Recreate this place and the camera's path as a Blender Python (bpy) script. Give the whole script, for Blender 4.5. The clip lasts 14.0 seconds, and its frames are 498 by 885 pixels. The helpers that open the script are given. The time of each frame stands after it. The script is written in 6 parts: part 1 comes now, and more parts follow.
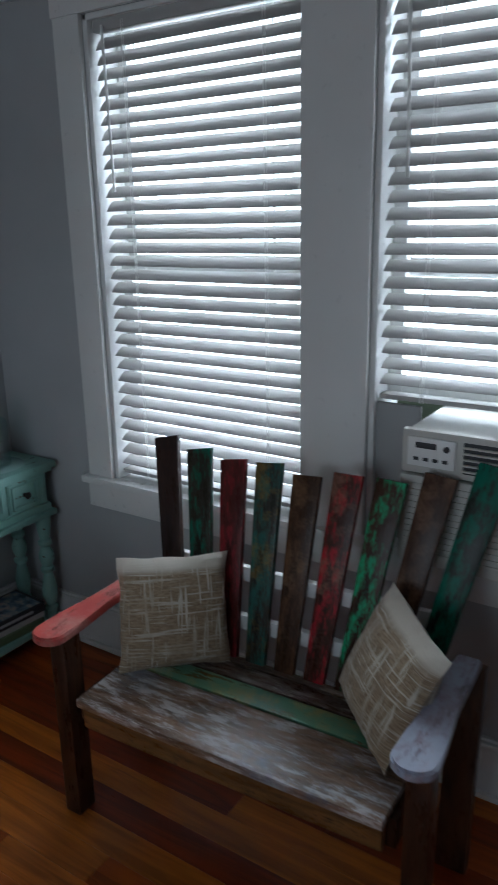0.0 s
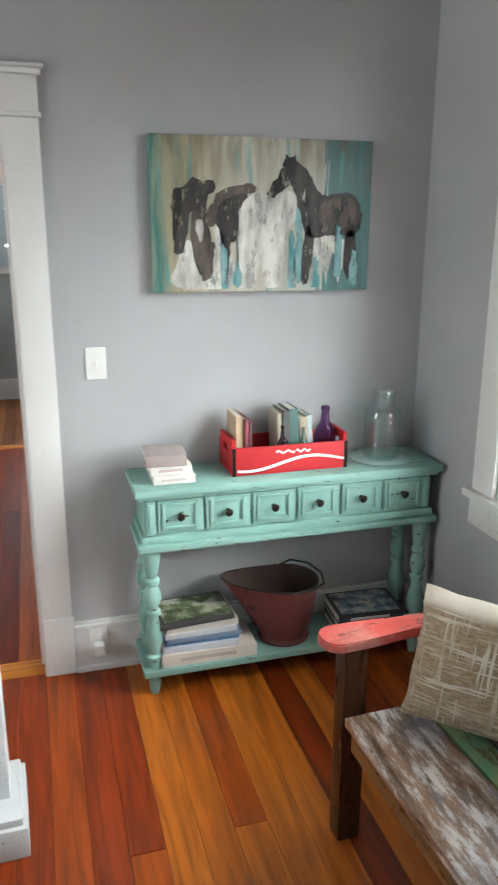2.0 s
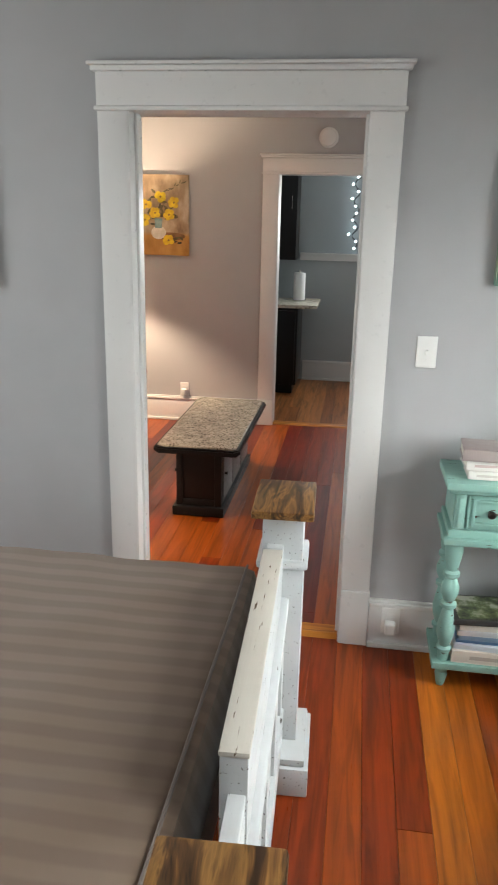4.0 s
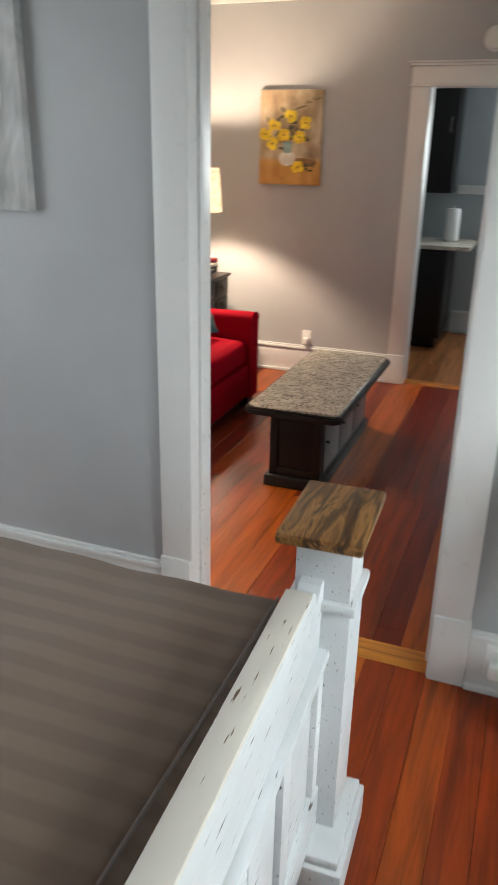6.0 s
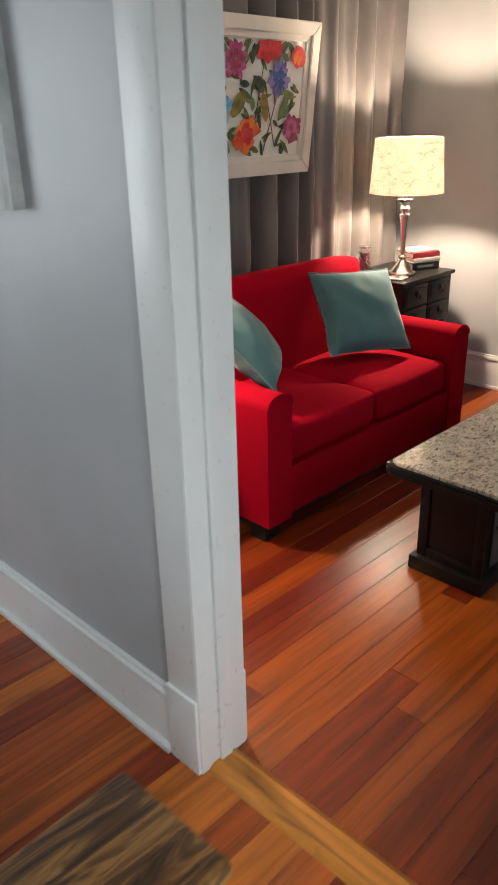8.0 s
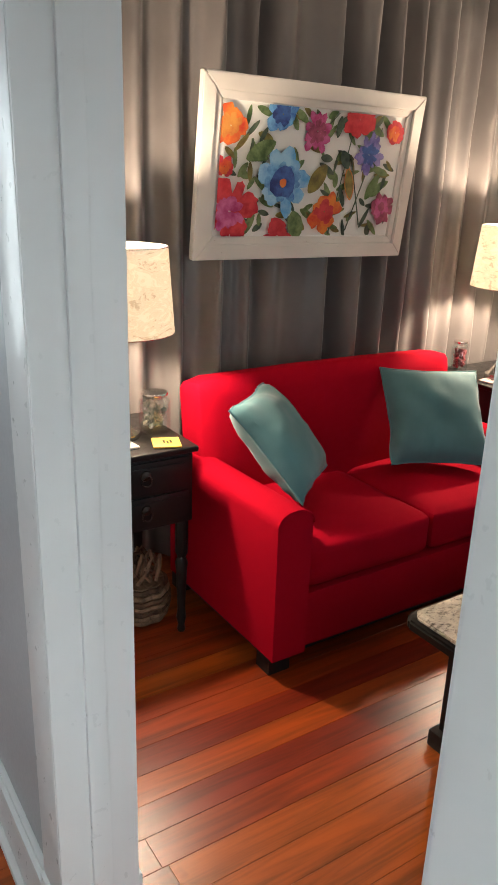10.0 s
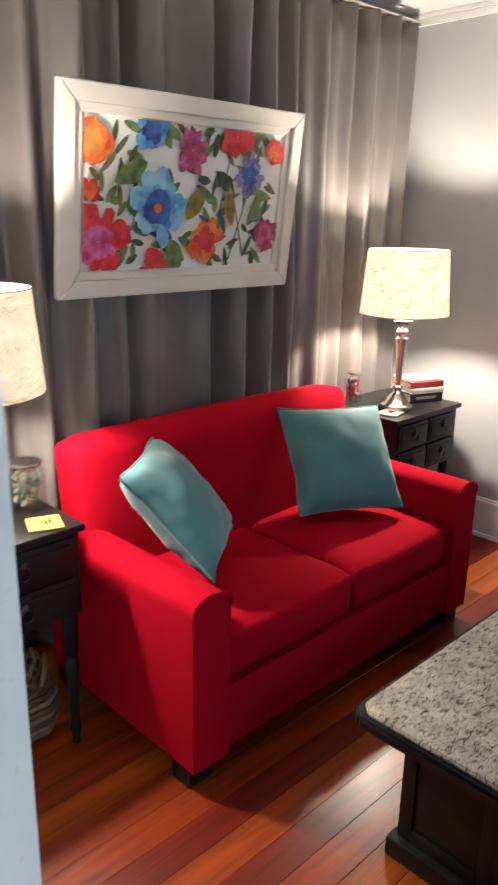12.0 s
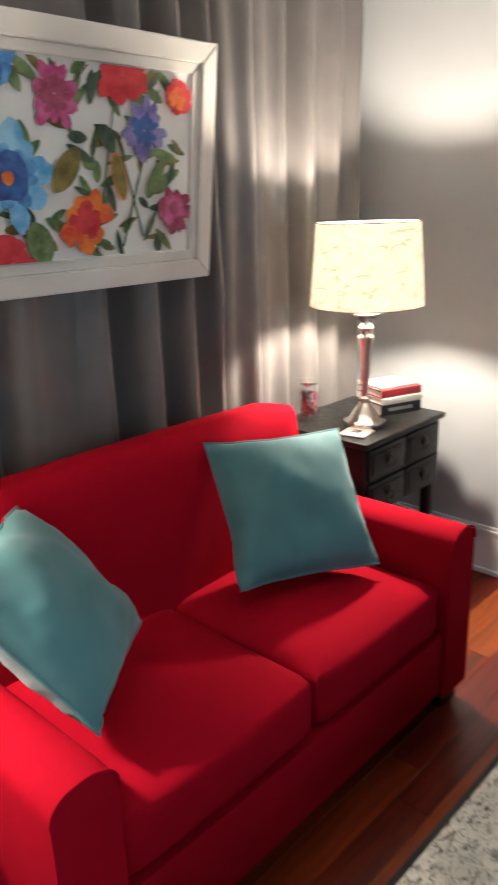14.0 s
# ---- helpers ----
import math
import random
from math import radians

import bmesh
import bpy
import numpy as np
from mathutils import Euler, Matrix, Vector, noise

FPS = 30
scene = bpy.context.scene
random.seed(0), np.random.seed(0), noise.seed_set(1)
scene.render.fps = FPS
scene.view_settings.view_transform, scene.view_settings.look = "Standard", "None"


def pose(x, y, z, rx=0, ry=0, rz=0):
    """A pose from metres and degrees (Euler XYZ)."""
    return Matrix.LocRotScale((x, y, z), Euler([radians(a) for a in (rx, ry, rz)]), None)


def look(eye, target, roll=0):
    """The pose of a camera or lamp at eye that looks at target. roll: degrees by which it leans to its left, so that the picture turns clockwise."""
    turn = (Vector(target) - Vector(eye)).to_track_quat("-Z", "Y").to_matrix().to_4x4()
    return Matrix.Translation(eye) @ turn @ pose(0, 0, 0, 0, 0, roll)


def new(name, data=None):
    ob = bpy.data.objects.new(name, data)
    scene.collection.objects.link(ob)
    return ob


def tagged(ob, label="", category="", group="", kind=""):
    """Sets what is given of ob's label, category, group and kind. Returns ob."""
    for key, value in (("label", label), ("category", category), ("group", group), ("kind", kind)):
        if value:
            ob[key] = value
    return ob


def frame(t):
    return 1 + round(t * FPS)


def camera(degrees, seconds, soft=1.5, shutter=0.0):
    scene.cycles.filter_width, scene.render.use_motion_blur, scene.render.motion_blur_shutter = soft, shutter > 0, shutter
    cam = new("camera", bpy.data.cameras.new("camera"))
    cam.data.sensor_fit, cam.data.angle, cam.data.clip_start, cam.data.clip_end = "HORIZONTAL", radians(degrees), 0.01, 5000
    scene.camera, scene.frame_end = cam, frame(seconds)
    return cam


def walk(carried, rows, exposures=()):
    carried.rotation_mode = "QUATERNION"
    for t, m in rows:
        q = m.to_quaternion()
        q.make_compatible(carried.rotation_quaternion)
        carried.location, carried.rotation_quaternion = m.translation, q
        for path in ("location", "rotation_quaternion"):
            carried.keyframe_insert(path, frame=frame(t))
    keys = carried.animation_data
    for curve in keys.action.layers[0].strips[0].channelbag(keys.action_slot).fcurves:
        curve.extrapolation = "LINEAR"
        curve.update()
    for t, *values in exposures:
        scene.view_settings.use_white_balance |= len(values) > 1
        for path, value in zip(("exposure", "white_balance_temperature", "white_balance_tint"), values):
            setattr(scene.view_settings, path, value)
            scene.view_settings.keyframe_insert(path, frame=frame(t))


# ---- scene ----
cam = camera(37.0, 14.0, shutter=0.4)
PATH = [
    (0, (0.174, 0.241, 1.795), (-0.882, 1.84, 1.223), -1.1),
    (0.5, (0.115, 0.487, 1.743), (-1.186, 1.911, 1.216), -3.1),
    (1, (0.104, 0.678, 1.706), (-1.5, 1.769, 1.218), -0.4),
    (1.5, (0.153, 0.762, 1.727), (-1.618, 1.516, 1.185), 0.6),
    (2, (0.278, 0.797, 1.712), (-1.57, 1.33, 1.164), 0.2),
    (2.5, (0.356, 0.806, 1.73), (-1.533, 1.13, 1.161), -0.1),
    (3, (0.383, 0.79, 1.736), (-1.539, 0.848, 1.186), 0.5),
    (3.5, (0.366, 0.753, 1.728), (-1.55, 0.615, 1.171), 1.5),
    (3.7, (0.363, 0.743, 1.723), (-1.546, 0.545, 1.157), 1.6),
    (5.8, (-0.194, 0.862, 1.613), (-1.978, 0.306, 0.899), -0.9),
    (6, (-0.328, 0.889, 1.625), (-2.071, 0.236, 0.893), 1.2),
    (6.5, (-0.581, 0.952, 1.605), (-2.207, 0.072, 0.844), 0.3),
    (7, (-0.873, 0.984, 1.606), (-2.476, 0.013, 0.909), -0.8),
    (7.5, (-1.205, 1.027, 1.615), (-2.672, -0.103, 0.861), -0.4),
    (8, (-1.499, 1.04, 1.611), (-2.795, -0.26, 0.817), -1.4),
    (8.5, (-1.774, 1.0, 1.599), (-3.04, -0.373, 0.883), -1.8),
    (8.7, (-1.866, 1.003, 1.587), (-3.064, -0.438, 0.887), -1.6),
    (10.8, (-2.138, 0.985, 1.67), (-3.17, -0.602, 1.023), 2.2),
    (11, (-2.143, 0.931, 1.664), (-3.208, -0.637, 1.024), 2.3),
    (11.5, (-2.173, 0.75, 1.654), (-3.421, -0.711, 1.096), 2.3),
    (12, (-2.267, 0.6, 1.647), (-3.604, -0.766, 1.062), 1.1),
    (12.5, (-2.449, 0.464, 1.647), (-3.915, -0.795, 1.135), -1.3),
    (13, (-2.619, 0.35, 1.632), (-4.097, -0.851, 1.021), -2.2),
    (13.5, (-2.812, 0.246, 1.591), (-4.337, -0.893, 0.976), -1.6),
    (14, (-2.945, 0.167, 1.585), (-4.319, -1.152, 0.972), -1.8),
]
EXPOSURES = [
    (0.0, -1.3, 5550, 4), (0.7, -1.3, 5650, 4), (1.0, -1.25, 5750, 4), (1.5, -0.1, 6300, 6), (2.0, 0.38, 6500, 5),
    (3.7, 0.14, 6650, 5), (6.0, -0.15, 6300, 3), (8.7, -0.38, 6150, 3), (10.8, -0.32, 5950, 1), (12.0, -0.22, 5350, -2), (14.0, -0.2, 5250, -4),
]
walk(cam, [(t, look(eye, target, roll)) for t, eye, target, roll in PATH], EXPOSURES)

# ---- world and lights ----
world = bpy.data.worlds.new("sky")
scene.world = world
world.use_nodes = True
wn = world.node_tree
sky = wn.nodes.new("ShaderNodeTexSky")
sky.sky_type = "NISHITA"
sky.sun_disc = False
sky.sun_elevation = radians(48)
sky.sun_rotation = radians(200)
wn.nodes["Background"].inputs["Strength"].default_value = 0.12
wn.links.new(sky.outputs[0], wn.nodes["Background"].inputs["Color"])

SUN = bpy.data.lights.new("sun", "SUN")
SUN.energy, SUN.angle, SUN.color = 2.0, radians(0.6), (1.0, 0.95, 0.87)
new("sun", SUN).matrix_world = look((9, 2, 10), (0, 0, 0))


def window_light(name, eye, target, w, h, watts, color):
    """Daylight standing in a window's opening."""
    lamp = bpy.data.lights.new(name, "AREA")
    lamp.shape, lamp.size, lamp.size_y, lamp.energy, lamp.color = "RECTANGLE", w, h, watts, color
    new(name, lamp).matrix_world = look(eye, target)


DAY = (0.95, 0.98, 1.0)
WARM = (1.0, 0.73, 0.53)
window_light("daylight_window_1", (-1.412, 2.50, 1.645), (-1.412, 0, 1.645), 0.86, 1.66, 88, DAY)
window_light("daylight_window_2", (-0.35, 2.50, 1.86), (-0.35, 0, 1.86), 0.86, 1.22, 66, DAY)
window_light("daylight_window_3", (-0.6, -3.02, 1.6), (-0.6, 0, 1.6), 1.8, 1.5, 62, DAY)
window_light("daylight_window_5", (-4.0, 2.36, 1.55), (-4.0, 0, 1.55), 1.2, 1.35, 14, DAY)
window_light("daylight_window_4", (-7.72, 1.15, 1.75), (0, 1.15, 1.75), 0.66, 0.75, 34, DAY)


def bulb_light(name, x, y, z, watts):
    lamp = bpy.data.lights.new(name, "POINT")
    lamp.energy, lamp.color, lamp.shadow_soft_size = watts, WARM, 0.035
    new(name, lamp).location = (x, y, z)


LAMP_R = (-5.200, -1.388, 0.77)
LAMP_L = (-3.13, -1.40, 0.77)
bulb_light("bulb_light_1", LAMP_R[0], LAMP_R[1], LAMP_R[2] + 0.60, 135)
bulb_light("bulb_light_2", LAMP_L[0], LAMP_L[1], LAMP_L[2] + 0.535, 130)


# ---- materials ----
class Mat:
    """A node material under construction."""

    def __init__(self, name):
        self.m = bpy.data.materials.new(name)
        self.m.use_nodes = True
        self.t = self.m.node_tree
        self.b = self.t.nodes["Principled BSDF"]

    def n(self, kind, **values):
        node = self.t.nodes.new("ShaderNode" + kind)
        for key, value in values.items():
            node.inputs[key.replace("_", " ")].default_value = value
        return node

    def link(self, a, b):
        self.t.links.new(a, b)

    def coords(self, scale=(1, 1, 1), world=False):
        geo = self.n("NewGeometry") if world else self.n("TexCoord")
        mp = self.n("Mapping")
        mp.inputs["Scale"].default_value = scale
        self.link(geo.outputs["Position"] if world else geo.outputs["Object"], mp.inputs["Vector"])
        return mp.outputs["Vector"]

    def noise(self, vec, scale, detail=4.0, rough=0.55, distortion=0.0):
        node = self.n("TexNoise", Scale=scale, Detail=detail, Roughness=rough, Distortion=distortion)
        self.link(vec, node.inputs["Vector"])
        return node.outputs["Fac"]

    def ramp(self, fac, stops, constant=False):
        node = self.n("ValToRGB")
        els = node.color_ramp.elements
        while len(els) < len(stops):
            els.new(0.5)
        for e, (p, c) in zip(els, stops):
            e.position = p
            e.color = (c, c, c, 1) if isinstance(c, (int, float)) else (*c, 1)
        if constant:
            node.color_ramp.interpolation = "CONSTANT"
        self.link(fac, node.inputs["Fac"])
        return node.outputs["Color"]

    def mix(self, fac, a, b, blend="MIX"):
        node = self.t.nodes.new("ShaderNodeMix")
        node.data_type, node.blend_type = "RGBA", blend
        for sock, v in ((node.inputs["Factor"], fac), (node.inputs[6], a), (node.inputs[7], b)):
            if hasattr(v, "links"):
                self.link(v, sock)
            elif isinstance(v, (int, float)):
                sock.default_value = v if sock.type == "VALUE" else (v, v, v, 1)
            else:
                sock.default_value = (*v, 1)
        return node.outputs[2]

    def color(self, c):
        if hasattr(c, "links"):
            self.link(c, self.b.inputs["Base Color"])
        else:
            self.b.inputs["Base Color"].default_value = (*c, 1)
        return self

    def rough(self, r):
        if hasattr(r, "links"):
            self.link(r, self.b.inputs["Roughness"])
        else:
            self.b.inputs["Roughness"].default_value = r
        return self

    def put(self, **values):
        for key, value in values.items():
            self.b.inputs[key.replace("_", " ")].default_value = value
        return self

    def bump(self, fac, strength=0.2, distance=0.002):
        node = self.n("Bump", Strength=strength, Distance=distance)
        self.link(fac, node.inputs["Height"])
        self.link(node.outputs["Normal"], self.b.inputs["Normal"])
        return self


def painted(name, color, rough=0.5, vary=0.08, grain=60.0, bump=0.08):
    """Plain paint with faint unevenness."""
    k = Mat(name)
    v = k.coords(world=True)
    big = k.noise(v, 2.2, 3)
    fine = k.noise(v, grain, 4)
    lo = tuple(c * (1 - vary) for c in color)
    hi = tuple(min(1, c * (1 + vary)) for c in color)
    k.color(k.ramp(big, [(0.3, lo), (0.7, hi)]))
    k.rough(k.ramp(fine, [(0.3, rough - 0.06), (0.7, rough + 0.08)]))
    k.bump(fine, bump, 0.0015)
    return k.m


def distressed(name, paint, wood, amount=0.42, rough=0.5, along=(14, 14, 2.0), stain=None):
    """Paint rubbed through to the wood in streaks."""
    k = Mat(name)
    v = k.coords(along)
    streak = k.noise(v, 5.0, 6, 0.6)
    big = k.noise(k.coords(), 3.0, 3)
    wear = k.ramp(streak, [(amount - 0.1, 1.0), (amount - 0.06, 0.0)])
    tone = k.ramp(big, [(0.3, tuple(c * 0.88 for c in paint)), (0.7, tuple(min(1, c * 1.06) for c in paint))])
    if stain:
        tone = k.mix(k.ramp(k.noise(k.coords(), 9, 4), [(0.52, 0.0), (0.75, 0.55)]), tone, stain)
    k.color(k.mix(wear, tone, wood))
    k.rough(k.ramp(streak, [(0.3, rough + 0.2), (0.6, rough)]))
    k.bump(streak, 0.25, 0.002)
    return k.m


def plank_wood(name, dark, mid, light, rough=0.22, grain_axis="x", scale=1.0, coat=0.0, deep=0.5):
    """Boards whose tone changes from board to board, with long grain."""
    k = Mat(name)
    info = k.n("ObjectInfo")
    tc = k.n("TexCoord")
    off = k.n("VectorMath")
    off.operation = "ADD"
    mul = k.n("Math")
    mul.operation = "MULTIPLY"
    mul.inputs[1].default_value = 37.0
    k.link(info.outputs["Random"], mul.inputs[0])
    k.link(tc.outputs["Object"], off.inputs[0])
    k.link(mul.outputs[0], off.inputs[1])
    mp = k.n("Mapping")
    mp.inputs["Scale"].default_value = {"x": (1.1, 16, 16), "y": (16, 1.1, 16), "z": (16, 16, 1.1)}[grain_axis]
    k.link(off.outputs[0], mp.inputs["Vector"])
    g = k.noise(mp.outputs[0], 1.7 * scale, 6, 0.58, 1.1)
    fine = k.noise(mp.outputs[0], 14.0 * scale, 4, 0.7)
    base = k.ramp(info.outputs["Random"], [(0.0, dark), (0.20, dark), (0.38, mid), (0.55, mid), (0.76, light)])
    grain = k.ramp(g, [(0.36, deep), (0.5, 1.0), (0.66, 1.25)])
    col = k.mix(1.0, base, grain, "MULTIPLY")
    col = k.mix(0.08, col, k.ramp(fine, [(0.3, 0.35), (0.6, 1.0)]), "MULTIPLY")
    # flame figure: long arched growth rings
    arc = k.n("TexWave", Scale=1.5, Distortion=9.0, Detail=1.5)
    arc.inputs["Detail Scale"].default_value = 1.2
    arc.bands_direction = "Y" if grain_axis == "x" else "X"
    mp2 = k.n("Mapping")
    mp2.inputs["Scale"].default_value = {"x": (0.5, 2.2, 2.2), "y": (2.2, 0.5, 2.2), "z": (2.2, 2.2, 0.5)}[grain_axis]
    k.link(off.outputs[0], mp2.inputs["Vector"])
    k.link(mp2.outputs[0], arc.inputs["Vector"])
    col = k.mix(0.30, col, k.ramp(arc.outputs["Fac"], [(0.05, 0.45), (0.3, 0.95), (0.7, 1.12)]), "MULTIPLY")
    knots = k.noise(tc.outputs["Object"], 6, 3)
    col = k.mix(k.ramp(knots, [(0.68, 0.0), (0.78, 0.6)]), col, tuple(c * 0.45 for c in dark))
    k.color(col)
    k.rough(k.ramp(fine, [(0.3, rough + 0.12), (0.7, rough)]))
    k.put(Coat_Weight=coat, Coat_Roughness=0.24, Specular_IOR_Level=0.35)
    k.bump(g, 0.10, 0.001)
    return k.m


def fabric(name, color, scale=900.0, rough=0.85, sheen=0.25, vary=0.12, bump=0.2, spec=0.5):
    k = Mat(name)
    k.put(Specular_IOR_Level=spec)
    v = k.coords()
    weave = k.noise(v, scale, 2)
    big = k.noise(v, 4.0, 4)
    k.color(k.ramp(big, [(0.3, tuple(c * (1 - vary) for c in color)), (0.7, tuple(min(1, c * (1 + vary)) for c in color))]))
    k.rough(rough)
    k.put(Sheen_Weight=sheen, Sheen_Roughness=0.4)
    k.bump(weave, bump, 0.0006)
    return k.m


def plain(name, color, rough=0.5, metal=0.0, **more):
    k = Mat(name)
    k.color(color).rough(rough).put(Metallic=metal, **more)
    f = k.noise(k.coords(), 40, 3)
    k.bump(f, 0.05, 0.0008)
    return k.m


WALL = painted("grey_wall_paint", (0.40, 0.405, 0.415), 0.42, 0.04, 90, 0.10)
CEILING = painted("ceiling_paint", (0.62, 0.62, 0.62), 0.7, 0.03)
TRIM = painted("white_trim_paint", (0.70, 0.70, 0.69), 0.32, 0.03, 35, 0.12)
FLOOR_BED = plank_wood("heart_pine_boards", (0.21, 0.029, 0.004), (0.33, 0.066, 0.007), (0.45, 0.126, 0.013), 0.27, coat=0.06, deep=0.68)
FLOOR_LIV = plank_wood("red_pine_boards", (0.125, 0.011, 0.002), (0.20, 0.027, 0.003), (0.29, 0.062, 0.006), 0.28, coat=0.04, deep=0.68)
FLOOR_KIT = plank_wood("brown_pine_boards", (0.19, 0.062, 0.018), (0.27, 0.095, 0.030), (0.36, 0.140, 0.045), 0.3)
GAP = plain("dark_joint", (0.07, 0.018, 0.006), 0.8)
OAK = plank_wood("oak_threshold", (0.44, 0.165, 0.024), (0.48, 0.185, 0.028), (0.52, 0.21, 0.034), 0.35, "y")
BLIND = plain("white_slat", (0.42, 0.41, 0.40), 0.5)
GLASS = plain("clear_glass", (1, 1, 1), 0.02, Transmission_Weight=1.0, IOR=1.45)
TEAL = distressed("turquoise_chalk_paint", (0.225, 0.405, 0.355), (0.07, 0.045, 0.03), 0.415, 0.5, (9, 3.0, 9))
WHITEWASH = distressed("distressed_white_paint", (0.56, 0.58, 0.59), (0.05, 0.035, 0.025), 0.425, 0.42, (2.2, 22, 22))
CREAMWASH = distressed("distressed_cream_paint", (0.58, 0.55, 0.49), (0.10, 0.06, 0.03), 0.425, 0.45, (2.2, 22, 22))
def charred_pine():
    """Torched pine: golden soft grain between dark brown burnt rings."""
    k = Mat("torched_pine")
    rings = k.noise(k.coords((3.0, 16, 16)), 1.6, 4, 0.55, 1.6)
    fine = k.noise(k.coords((8, 160, 160)), 1.0, 3)
    col = k.ramp(rings, [(0.36, (0.030, 0.013, 0.005)), (0.46, (0.115, 0.050, 0.014)), (0.54, (0.28, 0.140, 0.040)), (0.66, (0.15, 0.066, 0.019))])
    k.color(k.mix(0.5, col, k.ramp(fine, [(0.35, 0.45), (0.6, 1.15)]), "MULTIPLY")).rough(0.38)
    k.bump(rings, 0.2, 0.002)
    return k.m


CAPWOOD = charred_pine()
RED = fabric("red_woven_upholstery", (0.29, 0.0008, 0.011), 900, 0.9, 0.0, 0.05, 0.2, 0.04)
VELVET = fabric("teal_velvet", (0.070, 0.168, 0.182), 700, 0.8, 0.3, 0.16)
BEDCLOTH = fabric("brown_striped_bedspread", (0.155, 0.125, 0.108), 800, 0.7, 0.2, 0.05)
BLACKWOOD = painted("black_lacquer", (0.009, 0.0085, 0.0085), 0.40, 0.2, 50, 0.05)
BLACKWOOD.node_tree.nodes["Principled BSDF"].inputs["Specular IOR Level"].default_value = 0.25
KNOB = plain("dark_bronze", (0.035, 0.028, 0.024), 0.35, 0.8)
CHROME = plain("brushed_nickel", (0.72, 0.69, 0.65), 0.22, 1.0)
PLASTIC = plain("white_plastic", (0.78, 0.78, 0.76), 0.35)


def satin():
    k = Mat("grey_satin_curtain")
    v = k.coords((1, 1, 1))
    big = k.noise(v, 3, 4)
    slub = k.noise(k.coords((60, 60, 400)), 1.0, 2)
    k.color(k.ramp(big, [(0.3, (0.118, 0.107, 0.103)), (0.7, (0.160, 0.146, 0.140))]))
    k.rough(0.34).put(Sheen_Weight=0.25, Sheen_Roughness=0.3)
    k.bump(slub, 0.15, 0.0008)
    return k.m


CURTAIN = satin()


def granite():
    """Cream granite with slanting grey flecks and fine dark cracks."""
    k = Mat("speckled_granite")
    mp = k.n("Mapping")
    mp.inputs["Rotation"].default_value = (0, 0, radians(38))
    mp.inputs["Scale"].default_value = (1.0, 1.9, 1.0)
    tc = k.n("TexCoord")
    k.link(tc.outputs["Object"], mp.inputs["Vector"])
    v = mp.outputs[0]
    fleck = k.noise(v, 38, 5, 0.70, 0.6)
    crack = k.noise(v, 62, 5, 0.70, 1.2)
    cloud = k.noise(k.coords(), 16, 3)
    col = k.ramp(fleck, [(0.33, (0.07, 0.06, 0.05)), (0.41, (0.30, 0.265, 0.21)), (0.46, (0.58, 0.53, 0.44)), (0.58, (0.74, 0.69, 0.58)), (0.68, (0.50, 0.42, 0.31))])
    col = k.mix(k.ramp(crack, [(0.37, 0.9), (0.42, 0.0)]), col, (0.03, 0.028, 0.026))
    col = k.mix(0.7, col, k.ramp(cloud, [(0.35, 0.68), (0.65, 1.1)]), "MULTIPLY")
    k.color(col).rough(0.18)
    return k.m


GRANITE = granite()


def shade_cloth():
    k = Mat("cream_shade_cloth")
    v = k.coords((1, 1, 2.2))
    marks = k.noise(v, 9.0, 6, 0.7, 2.0)
    col = k.ramp(marks, [(0.38, (0.44, 0.39, 0.32)), (0.46, (0.68, 0.65, 0.59)), (0.52, (0.60, 0.56, 0.49)), (0.57, (0.71, 0.68, 0.62)), (1.0, (0.75, 0.73, 0.68))])
    k.color(col).rough(0.9)
    tr = k.n("BsdfTranslucent")
    k.link(col, tr.inputs["Color"])
    mixer = k.n("MixShader")
    mixer.inputs[0].default_value = 0.36
    k.link(k.b.outputs[0], mixer.inputs[1])
    k.link(tr.outputs[0], mixer.inputs[2])
    k.link(mixer.outputs[0], k.t.nodes["Material Output"].inputs["Surface"])
    return k.m


SHADE = shade_cloth()


def glow(name, color, strength):
    k = Mat(name)
    k.color(color).put(Emission_Color=(*color, 1), Emission_Strength=strength)
    return k.m


BULB = glow("lit_bulb", WARM, 25.0)


# ---- building helpers ----
def box(bm, lo, hi, bevel=0.0, segments=2, turn=None):
    """An axis-aligned block between two corners, its edges rounded, turned by a matrix if given."""
    before = set(bm.verts)
    made = bmesh.ops.create_cube(bm, size=1.0)["verts"]
    c = [(a + b) / 2 for a, b in zip(lo, hi)]
    d = [max(abs(b - a), 1e-5) for a, b in zip(lo, hi)]
    for v in made:
        v.co = Vector((v.co.x * d[0] + c[0], v.co.y * d[1] + c[1], v.co.z * d[2] + c[2]))
    if bevel > 0:
        edges = list({e for v in made for e in v.link_edges})
        bmesh.ops.bevel(bm, geom=edges, offset=min(bevel, min(d) * 0.45), segments=segments, affect="EDGES", profile=0.6)
    if turn is not None:
        bmesh.ops.transform(bm, matrix=turn, verts=[v for v in bm.verts if v not in before])
    return bm


def boxes(*specs, bevel=0.0):
    bm = bmesh.new()
    for lo, hi in specs:
        box(bm, lo, hi, bevel)
    return bm


